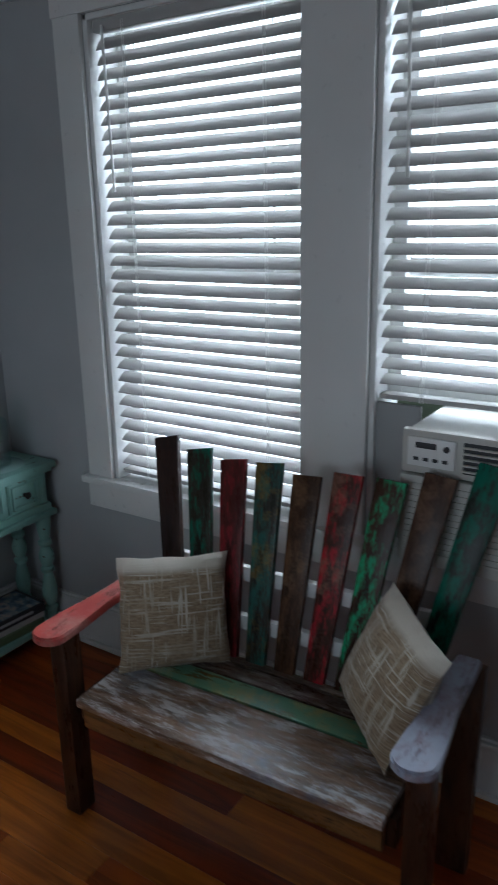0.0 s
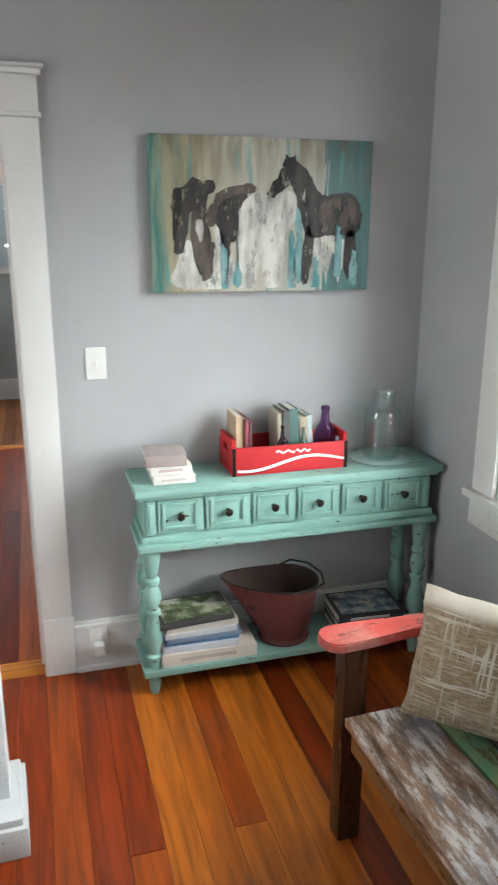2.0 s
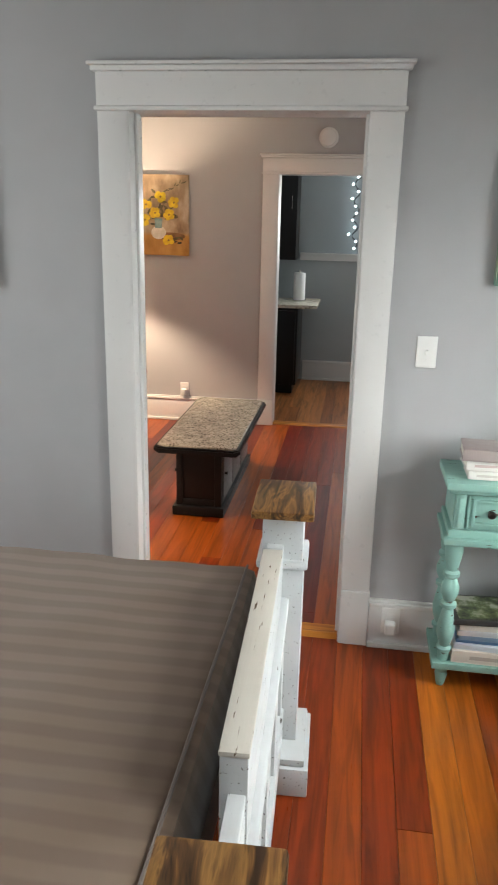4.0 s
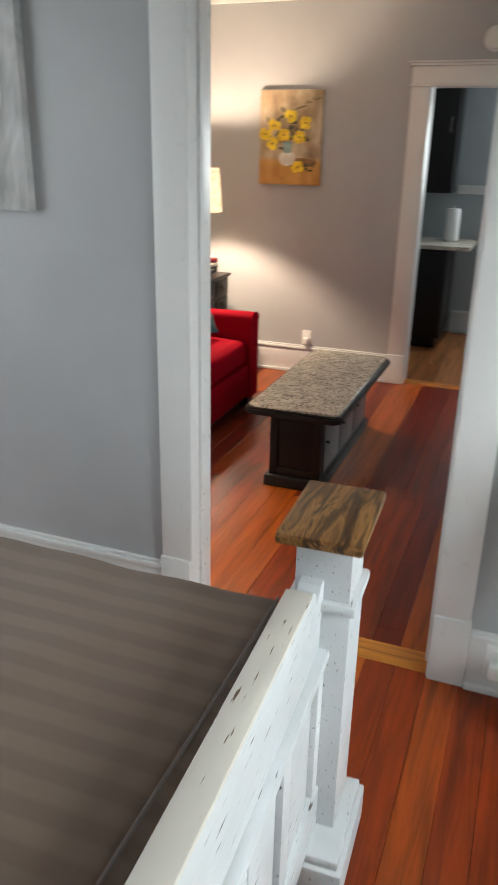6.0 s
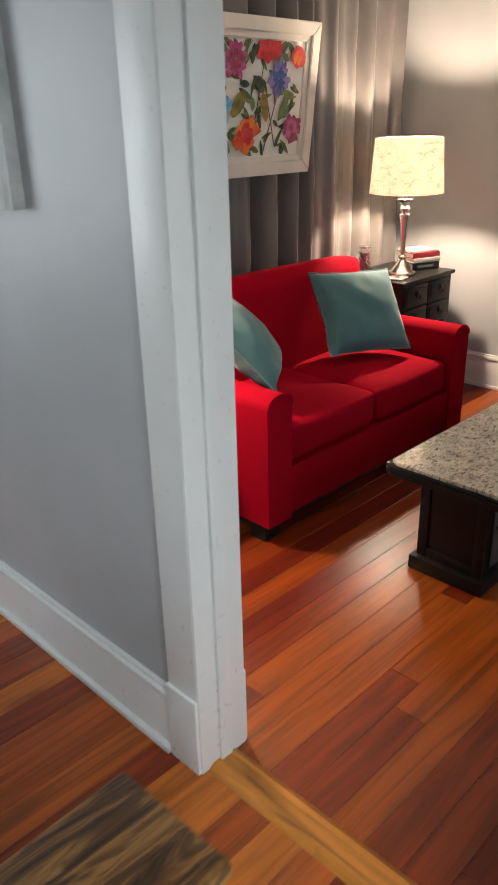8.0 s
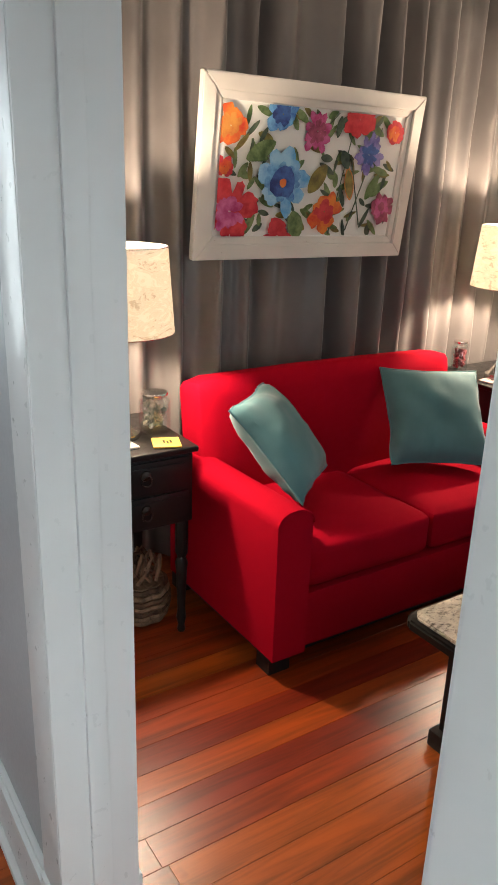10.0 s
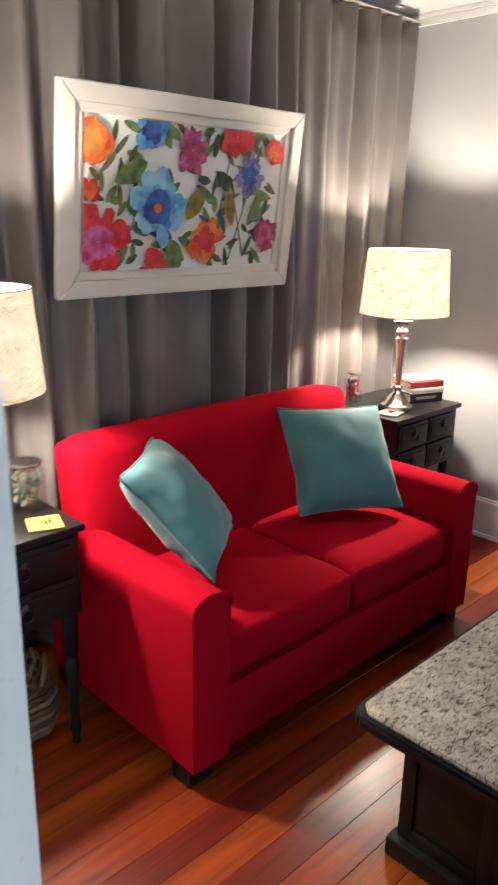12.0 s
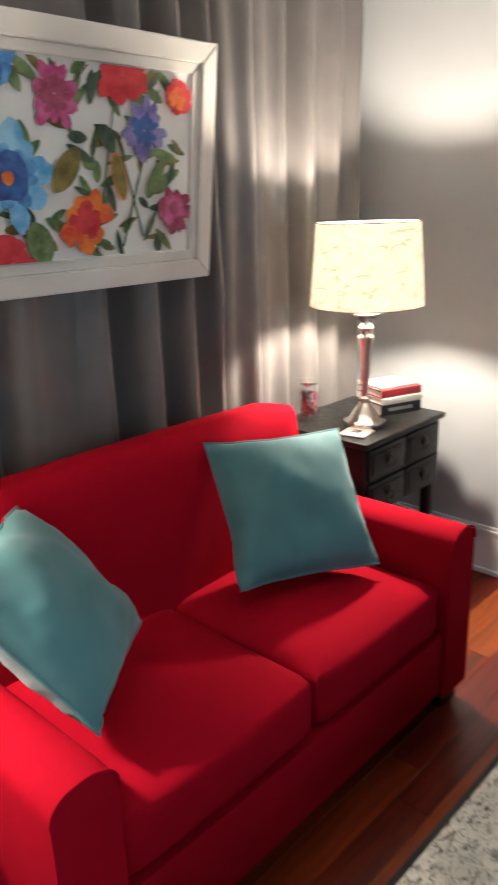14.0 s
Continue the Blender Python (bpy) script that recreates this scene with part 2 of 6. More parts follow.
def lathe(bm, profile, segments=20, at=(0, 0, 0), flute=0.0):
    """Turns (radius, height) pairs about the upright axis at a place."""
    rings = []
    for r, z in profile:
        ring = []
        for i in range(segments):
            a = 2 * math.pi * i / segments
            rr = r * (1 + (flute if i % 2 else 0))
            ring.append(bm.verts.new((at[0] + rr * math.cos(a), at[1] + rr * math.sin(a), at[2] + z)))
        rings.append(ring)
    for a, b in zip(rings, rings[1:]):
        for i in range(segments):
            j = (i + 1) % segments
            bm.faces.new((a[i], a[j], b[j], b[i]))
    if profile[0][0] > 1e-4:
        bm.faces.new(rings[0][::-1])
    if profile[-1][0] > 1e-4:
        bm.faces.new(rings[-1])
    return bm


def tube(bm, points, radius, segments=8, closed=False):
    """A round cord along points."""
    pts = [Vector(p) for p in points]
    rings = []
    for i, p in enumerate(pts):
        a = pts[i - 1] if i or closed else p
        b = pts[(i + 1) % len(pts)] if i + 1 < len(pts) or closed else p
        d = (b - a).normalized()
        side = d.orthogonal().normalized() if abs(d.z) > 0.99 else d.cross(Vector((0, 0, 1))).normalized()
        up = side.cross(d).normalized()
        rings.append([bm.verts.new(p + radius * (math.cos(t) * side + math.sin(t) * up)) for t in (2 * math.pi * k / segments for k in range(segments))])
    pairs = list(zip(rings, rings[1:])) + ([(rings[-1], rings[0])] if closed else [])
    for a, b in pairs:
        for k in range(segments):
            bm.faces.new((a[k], a[(k + 1) % segments], b[(k + 1) % segments], b[k]))
    return bm


def slab(bm, outline, z0, z1, m=None):
    """An upright prism over a flat outline."""
    lo = [bm.verts.new((x, y, z0)) for x, y in outline]
    hi = [bm.verts.new((x, y, z1)) for x, y in outline]
    n = len(outline)
    bm.faces.new(lo[::-1])
    bm.faces.new(hi)
    for i in range(n):
        bm.faces.new((lo[i], lo[(i + 1) % n], hi[(i + 1) % n], hi[i]))
    if m is not None:
        bmesh.ops.transform(bm, matrix=m, verts=lo + hi)
    return bm


def soft_block(bm, size, radius, puff=(0, 0, 0), cuts=9, m=None, seed=0, wobble=0.0):
    """A padded block about the origin: rounded edges, bulging faces."""
    half = Vector(size) / 2
    before = set(bm.verts)
    made = bmesh.ops.create_cube(bm, size=2.0)["verts"]
    edges = list({e for v in made for e in v.link_edges})
    bmesh.ops.subdivide_edges(bm, edges=edges, cuts=cuts, use_grid_fill=True)
    verts = [v for v in bm.verts if v not in before]
    for v in verts:
        p = v.co.copy()
        q = Vector([p[i] * half[i] for i in range(3)])
        inner = Vector([max(-half[i] + radius, min(half[i] - radius, q[i])) for i in range(3)])
        d = q - inner
        w = inner + (d.normalized() * radius if d.length > 1e-6 else d)
        for i in range(3):
            j, k = (i + 1) % 3, (i + 2) % 3
            w[i] += p[i] * puff[i] * (1 - p[j] ** 2) * (1 - p[k] ** 2)
        if wobble:
            w += wobble * noise.noise_vector(w * 7 + Vector((seed, 0, 0)))
        v.co = m @ w if m is not None else w
    return bm


def pillow_mesh(w, h, thick, seed, cuts=22):
    """A stuffed square pillow in the xz plane, with drawn-out corners and slight creases."""
    bm = bmesh.new()
    grid = {}
    for side in (1, -1):
        for i in range(cuts + 1):
            for j in range(cuts + 1):
                u, v = 2 * i / cuts - 1, 2 * j / cuts - 1
                edge = i in (0, cuts) or j in (0, cuts)
                if edge and side == -1:
                    grid[side, i, j] = grid[1, i, j]
                    continue
                x = u * w / 2 * (1 - 0.055 * (1 - v * v))
                z = v * h / 2 * (1 - 0.055 * (1 - u * u))
                y = side * thick / 2 * (max(0.0, (1 - u * u) * (1 - v * v)) ** 0.42)
                c = 0.010 * noise.noise(Vector((u * 2.2 + seed, v * 2.2, side * 3.0)))
                crease = 0.007 * noise.noise(Vector((u * 7 + seed, v * 3, side * 5.0))) * (1 - (1 - u * u) * (1 - v * v))
                grid[side, i, j] = bm.verts.new((x + c, y + (0 if edge else side * (c + crease)), z + c * 0.6))
    for side in (1, -1):
        for i in range(cuts):
            for j in range(cuts):
                q = [grid[side, i, j], grid[side, i + 1, j], grid[side, i + 1, j + 1], grid[side, i, j + 1]]
                bm.faces.new(q if side == -1 else q[::-1])
    rim = [grid[1, i, 0] for i in range(cuts)] + [grid[1, cuts, j] for j in range(cuts)] + [grid[1, i, cuts] for i in range(cuts, 0, -1)] + [grid[1, 0, j] for j in range(cuts, 0, -1)]
    return bm, [v.co.copy() for v in rim]


def mesh_of(name, bm, material, smooth=False, crease=38):
    bmesh.ops.recalc_face_normals(bm, faces=bm.faces)
    data = bpy.data.meshes.new(name)
    bm.to_mesh(data)
    bm.free()
    data.materials.append(material)
    if smooth:
        data.shade_smooth()
        data.set_sharp_from_angle(angle=radians(crease))
    return data


def part(name, bm, material, parent, label="", smooth=True, crease=38):
    ob = new(name, mesh_of(name, bm, material, smooth, crease))
    ob.parent = parent
    return tagged(ob, label)


def thing(name, m, label, category, group=""):
    ob = new(name)
    ob.empty_display_size = 0.1
    ob.matrix_world = m
    return tagged(ob, label, category, group)


def solid(name, bm, material, label, category, m=None, group="", smooth=True):
    ob = new(name, mesh_of(name, bm, material, smooth))
    if m is not None:
        ob.matrix_world = m
    return tagged(ob, label, category, group)


def structure(name, bm, material, label="", category="", smooth=False):
    ob = new(name, mesh_of(name, bm, material, smooth))
    return tagged(ob, label, category or name.split("_")[0], kind="structure")


# ---- the shell ----
XW, XL, XF = -2.46, -2.59, -5.80      # bedroom face and living face of the doorway wall, far wall
YN, YS = 2.31, -1.86                  # window wall, curtain wall
D0, D1, DH = -0.112, 0.742, 2.065     # doorway
E0, E1, EH = 0.072, 0.80, 2.035       # doorway to the kitchen
HB, HL = 2.62, 2.62                   # ceilings
XE, YB = 1.75, -3.0                   # bedroom's far sides
YLN = 2.31                            # living room's north side
A0, A1, B0, B1 = -1.84, -0.970, -0.748, 0.10   # windows
SILL, HEAD = 0.81, 2.475

structure("wall_west", boxes(((XL, YB, 0), (XW, D0 - 0.016, HB)), ((XL, D1 + 0.016, 0), (XW, YN, HB)), ((XL, D0 - 0.016, DH + 0.016), (XW, D1 + 0.016, HB))), WALL, "smooth grey painted wall with a wide doorway", "wall")
structure("wall_north", boxes(((XW, YN, 0), (A0, YN + 0.2, HB)), ((A1, YN, 0), (B0, YN + 0.2, HB)), ((B1, YN, 0), (XE, YN + 0.2, HB)),
                              ((A0, YN, 0), (A1, YN + 0.2, SILL - 0.03)), ((B0, YN, 0), (B1, YN + 0.2, SILL - 0.03)),
                              ((A0, YN, HEAD), (A1, YN + 0.2, HB)), ((B0, YN, HEAD), (B1, YN + 0.2, HB))), WALL, "grey painted wall with two tall windows", "wall")
structure("wall_east", boxes(((XE, YB, 0), (XE + 0.15, YN + 0.2, HB))), WALL, "grey painted bedroom wall", "wall")
structure("wall_south", boxes(((XW, YB - 0.15, 0), (-1.5, YB, HB)), ((0.3, YB - 0.15, 0), (XE, YB, HB)), ((-1.5, YB - 0.15, 0), (0.3, YB, 0.85)), ((-1.5, YB - 0.15, 2.35), (0.3, YB, HB))), WALL, "grey painted wall with a window", "wall")
structure("ceiling", boxes(((XW - 0.06, YB, HB), (XE, YN + 0.2, HB + 0.1))), CEILING, "white painted bedroom ceiling", "ceiling")
structure("ceiling_living", boxes(((XF, YS, HL), (XL, YLN, HL + 0.1))), CEILING, "grey-white living room ceiling", "ceiling")
structure("wall_far", boxes(((XF - 0.14, YS, 0), (XF, E0 - 0.016, HL)), ((XF - 0.14, E1 + 0.016, 0), (XF, YLN, HL)), ((XF - 0.14, E0 - 0.016, EH + 0.016), (XF, E1 + 0.016, HL))), WALL, "warm grey living room wall with kitchen doorway", "wall")
structure("wall_curtain", boxes(((XF - 0.14, YS - 0.15, 0), (XL, YS, HL))), WALL, "grey wall hidden behind curtains", "wall")
structure("wall_living_north", boxes(((XF - 0.14, YLN, 0), (-4.6, YLN + 0.15, HL)), ((-3.4, YLN, 0), (XL, YLN + 0.15, HL)), ((-4.6, YLN, 0), (-3.4, YLN + 0.15, 0.87)), ((-4.6, YLN, 2.23), (-3.4, YLN + 0.15, HL))), WALL, "grey living room wall with a window", "wall")
# kitchen
KX, KY0, KY1, KH = -7.78, -1.4, 1.9, 2.62
KWALL = painted("blue_grey_kitchen_paint", (0.36, 0.395, 0.41), 0.5, 0.04)
structure("wall_kitchen", boxes(((KX - 0.12, KY0, 0), (KX, 0.74, KH)), ((KX - 0.12, 1.52, 0), (KX, KY1, KH)), ((KX - 0.12, 0.74, 0), (KX, 1.52, 1.36)), ((KX - 0.12, 0.74, 2.16), (KX, 1.52, KH))), KWALL, "blue-grey kitchen wall with a window", "wall")
structure("wall_kitchen_side", boxes(((KX - 0.12, KY0 - 0.12, 0), (XF - 0.14, KY0, KH))), KWALL, "blue-grey kitchen wall", "wall")
structure("wall_kitchen_end", boxes(((KX - 0.12, KY1, 0), (XF - 0.14, KY1 + 0.12, KH))), KWALL, "blue-grey kitchen wall", "wall")
structure("ceiling_kitchen", boxes(((KX - 0.12, KY0, KH), (XF - 0.14, KY1, KH + 0.1))), CEILING, "white kitchen ceiling", "ceiling")


def plank_floor(name, x0, x1, y0, y1, width, material, label, seed, near=None):
    """A floor of boards along x, each board an object of its own."""
    rnd = random.Random(seed)
    sub = structure(name, boxes(((x0, y0, -0.12), (x1, y1, -0.006))), GAP, label, "floor")
    shapes = {}
    y = y0
    while y < y1 - 0.01:
        x = x0 - rnd.uniform(0, 1.2)
        while x < x1:
            length = rnd.choice((1.7, 2.4, 3.1, 3.8))
            a, b = max(x, x0), min(x + length, x1)
            x += length
            if b - a < 0.05:
                continue
            wide = min(width, y1 - y)
            key = (round(b - a, 3), round(wide, 3))
            if key not in shapes:
                shapes[key] = mesh_of("plank", box(bmesh.new(), (0, 0.0004, -0.02), (key[0] - 0.0007, key[1] - 0.0004, 0), 0.0009, 1), material)
            ob = new("plank", shapes[key])
            ob.location = (a, y, rnd.uniform(-0.0008, 0.0))
            ob.parent = sub
        y += width
    return sub

# ---- trim, doorways and windows ----
def baseboard(name, x0, y0, x1, y1, out, h=0.215):
    """A tall baseboard with a stepped cap and a shoe strip along a wall; out: the way into the room."""
    ox, oy = out
    bm = bmesh.new()
    for d0, d1, z0, z1 in ((0, 0.018, 0, h - 0.03), (0, 0.026, h - 0.03, h - 0.012), (0, 0.015, h - 0.012, h), (0.018, 0.036, 0, 0.022)):
        xs = sorted((x0 + ox * d0, x1 + ox * d1)) if ox else sorted((x0, x1))
        ys = sorted((y0 + oy * d0, y1 + oy * d1)) if oy else sorted((y0, y1))
        box(bm, (xs[0], ys[0], z0), (xs[1], ys[1], z1), 0.004, 2)
    return structure(name, bm, TRIM, "white painted tall baseboard with moulded cap", "baseboard", True)


baseboard("baseboard", XW, D1 + 0.123, XW, YN, (1, 0))
baseboard("baseboard", XW, YB, XW, D0 - 0.123, (1, 0))
baseboard("baseboard", XW + 0.036, YN, XE, YN, (0, -1))
baseboard("baseboard", XF, YS, XF, E0 - 0.135, (1, 0))
baseboard("baseboard", XF, E1 + 0.135, XF, YLN, (1, 0))
baseboard("baseboard", KX, 0.17, KX, KY1, (1, 0))
baseboard("baseboard", XL, D1 + 0.14, XL, YLN, (-1, 0))
baseboard("baseboard", XL, YS, XL, D0 - 0.14, (-1, 0))


def casing(name, xf, out, y0, y1, head, w, top_h, plinth, label):
    """Door casing on a wall face: two boards on plinth blocks, a head board with cap and bead."""
    ob = tagged(new(name), label, "door frame", kind="structure")
    s = out
    def blk(part_name, d, ya, yb, za, zb, bev=0.004):
        xs = sorted((xf, xf + s * d))
        part(part_name, box(bmesh.new(), (xs[0], ya, za), (xs[1], yb, zb), bev), TRIM, ob)
    blk("side_board", 0.020, y0 - w, y0, plinth, head)
    blk("side_board", 0.020, y1, y1 + w, plinth, head)
    if plinth > 0:
        blk("plinth_block", 0.028, y0 - w - 0.004, y0, 0, plinth)
        blk("plinth_block", 0.028, y1, y1 + w + 0.004, 0, plinth)
    blk("bead", 0.030, y0 - w - 0.010, y1 + w + 0.010, head, head + 0.016, 0.006)
    blk("head_board", 0.022, y0 - w - 0.002, y1 + w + 0.002, head + 0.016, head + top_h - 0.03)
    blk("cap", 0.038, y0 - w - 0.016, y1 + w + 0.016, head + top_h - 0.03, head + top_h - 0.012, 0.006)
    blk("cap_top", 0.050, y0 - w - 0.026, y1 + w + 0.026, head + top_h - 0.012, head + top_h, 0.005)
    return ob


casing("door_frame_1", XW, 1, D0 - 0.004, D1 + 0.004, DH, 0.114, 0.158, 0.245, "white painted craftsman door casing with capped head")
casing("door_frame_2", XL, -1, D0 - 0.004, D1 + 0.004, DH, 0.126, 0.158, 0.245, "white painted casing on the living room side")
casing("door_frame_3", XF, 1, E0 - 0.004, E1 + 0.004, EH, 0.128, 0.15, 0.22, "white painted casing round the kitchen doorway")
jamb = tagged(new("door_jamb_1"), "white painted door jamb lining with stop strip", "door jamb", kind="structure")
part("jamb_board", box(bmesh.new(), (XL - 0.018, D0 - 0.016, 0), (XW + 0.018, D0, DH + 0.012), 0.003), TRIM, jamb)
part("jamb_board", box(bmesh.new(), (XL - 0.018, D1, 0), (XW + 0.018, D1 + 0.016, DH + 0.012), 0.003), TRIM, jamb)
part("jamb_board", box(bmesh.new(), (XL - 0.018, D0, DH), (XW + 0.018, D1, DH + 0.016), 0.003), TRIM, jamb)
part("stop_strip", box(bmesh.new(), (-2.545, D0, 0), (-2.505, D0 + 0.012, DH), 0.003), TRIM, jamb)
part("stop_strip", box(bmesh.new(), (-2.545, D1 - 0.012, 0), (-2.505, D1, DH), 0.003), TRIM, jamb)
jamb2 = tagged(new("door_jamb_2"), "white painted kitchen door jamb lining", "door jamb", kind="structure")
part("jamb_board", box(bmesh.new(), (XF - 0.15, E0 - 0.016, 0), (XF + 0.012, E0, EH + 0.012), 0.003), TRIM, jamb2)
part("jamb_board", box(bmesh.new(), (XF - 0.15, E1, 0), (XF + 0.012, E1 + 0.016, EH + 0.012), 0.003), TRIM, jamb2)
part("jamb_board", box(bmesh.new(), (XF - 0.15, E0, EH), (XF + 0.012, E1, EH + 0.016), 0.003), TRIM, jamb2)


def threshold(name, x0, x1, y0, y1, h, label):
    bm = slab(bmesh.new(), [(x0, 0), (x0 + 0.02, h), (x1 - 0.02, h), (x1, 0)], y0, y1, Matrix(((1, 0, 0, 0), (0, 0, 1, 0), (0, 1, 0, 0), (0, 0, 0, 1))))
    structure(name, bm, OAK, label, "threshold", True)


threshold("threshold_1", -2.57, -2.46, D0 + 0.001, D1 - 0.001, 0.016, "worn golden oak door threshold strip")
threshold("threshold_2", -5.92, -5.82, E0 + 0.001, E1 - 0.001, 0.014, "oak threshold strip at the kitchen doorway")

crown = boxes(((XF, YS, 2.565), (XF + 0.02, YLN, 2.60)), ((XF, YS, 2.60), (XF + 0.035, YLN, 2.62)), ((XF + 0.035, YS, 2.565), (XL, YS + 0.02, 2.60)), bevel=0.005)
structure("trim_crown_bedroom", boxes(((XW, YB, 2.565), (XW + 0.02, YN, 2.60)), ((XW, YB, 2.60), (XW + 0.035, YN, 2.62)), ((XW + 0.035, YN - 0.02, 2.565), (XE, YN, 2.60)), ((XW + 0.035, YN - 0.035, 2.60), (XE, YN, 2.62)), bevel=0.004), TRIM, "white moulding under the bedroom ceiling", "trim", True)
structure("trim_crown", crown, TRIM, "white picture moulding under the living room ceiling", "trim", True)

# window casings
wc = tagged(new("window_casing"), "white painted flat casing and sill round twin windows", "window trim", kind="structure")
for n, a, b, za, zb in (("side_board", A0 - 0.125, A0, SILL, HEAD), ("mullion_board", A1, B0, SILL, HEAD), ("side_board", B1, B1 + 0.125, SILL, HEAD), ("head_board", A0 - 0.135, B1 + 0.135, HEAD, HEAD + 0.085)):
    part(n, box(bmesh.new(), (a, YN - 0.02, za), (b, YN, zb), 0.004), TRIM, wc)
part("sill", boxes(((A0 - 0.148, YN - 0.045, SILL - 0.028), (B1 + 0.148, YN, SILL)), ((A0, YN, SILL - 0.028), (A1, YN + 0.2, SILL)), ((B0, YN, SILL - 0.028), (B1, YN + 0.2, SILL)), bevel=0.003), TRIM, wc)
part("apron", box(bmesh.new(), (A0 - 0.135, YN - 0.019, SILL - 0.135), (B1 + 0.135, YN, SILL - 0.028), 0.004), TRIM, wc)


def sash_window(name, a, b, low, label):
    """A double-hung window: side linings, two sashes with glass. low: height of the lower sash's foot."""
    ob = tagged(new(name), label, "window", kind="structure")
    y = YN + 0.10
    part("window_frame", boxes(((a, YN, SILL), (a + 0.02, YN + 0.19, HEAD)), ((b - 0.02, YN, SILL), (b, YN + 0.19, HEAD)), ((a, YN, HEAD - 0.02), (b, YN + 0.19, HEAD)), bevel=0.003), TRIM, ob)
    half = (HEAD - SILL) / 2
    for n, z0, yy in (("lower_sash", low, y), ("upper_sash", HEAD - half - 0.02, y + 0.04)):
        z1 = min(z0 + half + 0.02, HEAD - 0.02)
        s = part(n, boxes(((a + 0.02, yy, z0), (a + 0.065, yy + 0.035, z1)), ((b - 0.065, yy, z0), (b - 0.02, yy + 0.035, z1)),
                          ((a + 0.065, yy, z0), (b - 0.065, yy + 0.035, z0 + 0.055)), ((a + 0.065, yy, z1 - 0.04), (b - 0.065, yy + 0.035, z1)), bevel=0.003), TRIM, ob)
        g = part("pane", box(bmesh.new(), (a + 0.065, yy + 0.014, z0 + 0.055), (b - 0.065, yy + 0.018, z1 - 0.04)), GLASS, s)
        g.visible_shadow = False
    return ob


sash_window("window_1", A0, A1, SILL, "tall white double-hung window behind closed blinds")
sash_window("window_2", B0, B1, 1.250, "white double-hung window raised over an air conditioner")


def blind(name, a, b, top, foot, label):
    """A venetian blind: head rail, tilted slats, ladder cords, foot rail and a tilt wand."""
    y = YN + 0.045
    m = pose((a + b) / 2, y, 0)
    ob = thing(name, m, label, "window blind", "venetian blinds")
    w = (b - a) / 2 - 0.028
    part("head_rail", box(bmesh.new(), (-w, -0.028, top - 0.055), (w, 0.028, top), 0.004), BLIND, ob)
    bm = bmesh.new()
    prof = []
    for i in range(5):
        u = i / 4 - 0.5
        prof.append((u * 0.052, 0.004 * (1 - 4 * u * u)))
    tilt = radians(39)
    pts = [(d * math.cos(tilt) - h * math.sin(tilt), d * math.sin(tilt) + h * math.cos(tilt)) for d, h in prof]
    pts += [(d, h - 0.003) for d, h in reversed(pts)]
    ring0 = [bm.verts.new((-w, d, h)) for d, h in pts]
    ring1 = [bm.verts.new((w, d, h)) for d, h in pts]
    k = len(pts)
    for i in range(k):
        bm.faces.new((ring0[i], ring0[(i + 1) % k], ring1[(i + 1) % k], ring1[i]))
    bm.faces.new(ring0)
    bm.faces.new(ring1[::-1])
    data = mesh_of("slat", bm, BLIND, True)
    z = top - 0.085
    rnd = random.Random(5)
    while z > foot + 0.035:
        s = new("slat", data)
        s.parent = ob
        s.matrix_basis = pose(rnd.uniform(-0.002, 0.002), 0, z, 14 * (2 * (z - foot) / (top - foot) - 1) + rnd.uniform(-2, 2), rnd.uniform(-0.12, 0.12), 0)
        z -= 0.0484
    part("foot_rail", box(bmesh.new(), (-w, -0.026, foot), (w, 0.026, foot + 0.016), 0.004), BLIND, ob)
    for x in (-w + 0.13, w - 0.13):
        bm = bmesh.new()
        tube(bm, [(x, -0.028, foot), (x, -0.028, top - 0.03)], 0.0014, 5)
        tube(bm, [(x, 0.030, foot), (x, 0.030, top - 0.03)], 0.0030, 5)
        tube(bm, [(x + 0.01, -0.03, foot), (x + 0.01, -0.03, top - 0.03)], 0.001, 5)
        part("ladder_cord", bm, PLASTIC, ob)
    part("tilt_wand", tube(bmesh.new(), [(-w + 0.07, -0.045, 1.90), (-w + 0.055, -0.04, top - 0.04)], 0.005, 8), PLASTIC, ob)
    return ob


blind("venetian_blind", A0, A1, 2.472, 0.835, "white two-inch venetian blind half open in the window")
blind("venetian_blind", B0, B1, 2.472, 1.262, "white venetian blind lowered to the air conditioner")

# air conditioner in window 2
ACP = painted("ivory_plastic", (0.56, 0.55, 0.51), 0.45, 0.03)
DARKP = plain("dark_plastic", (0.03, 0.03, 0.035), 0.5)
SIDEP = painted("grey_filler_panel", (0.33, 0.33, 0.33), 0.55, 0.05)
ac = thing("air_conditioner", pose(-0.298, YN + 0.012, 0.815), "ivory window air conditioner with dark vents on the sill", "air conditioner")
part("body", box(bmesh.new(), (-0.285, -0.10, -0.004), (0.285, 0.22, 0.40), 0.014, 3), ACP, ac)
part("front_panel", boxes(((-0.29, -0.135, -0.004), (0.29, -0.10, 0.27)), bevel=0.010), ACP, ac)
part("top_panel", boxes(((-0.29, -0.13, 0.275), (0.29, -0.10, 0.405)), bevel=0.010), ACP, ac)
part("outlet_vent", boxes(((-0.11, -0.134, 0.295), (0.27, -0.126, 0.385)), bevel=0.004), DARKP, ac)
for i in range(5):
    part("louvre", box(bmesh.new(), (-0.108, -0.142, 0.302 + i * 0.017), (0.268, -0.132, 0.308 + i * 0.017), 0.002), ACP, ac)
for i in range(12):
    part("grille_slat", box(bmesh.new(), (-0.27, -0.142, 0.03 + i * 0.019), (0.27, -0.134, 0.040 + i * 0.019), 0.003), ACP, ac)
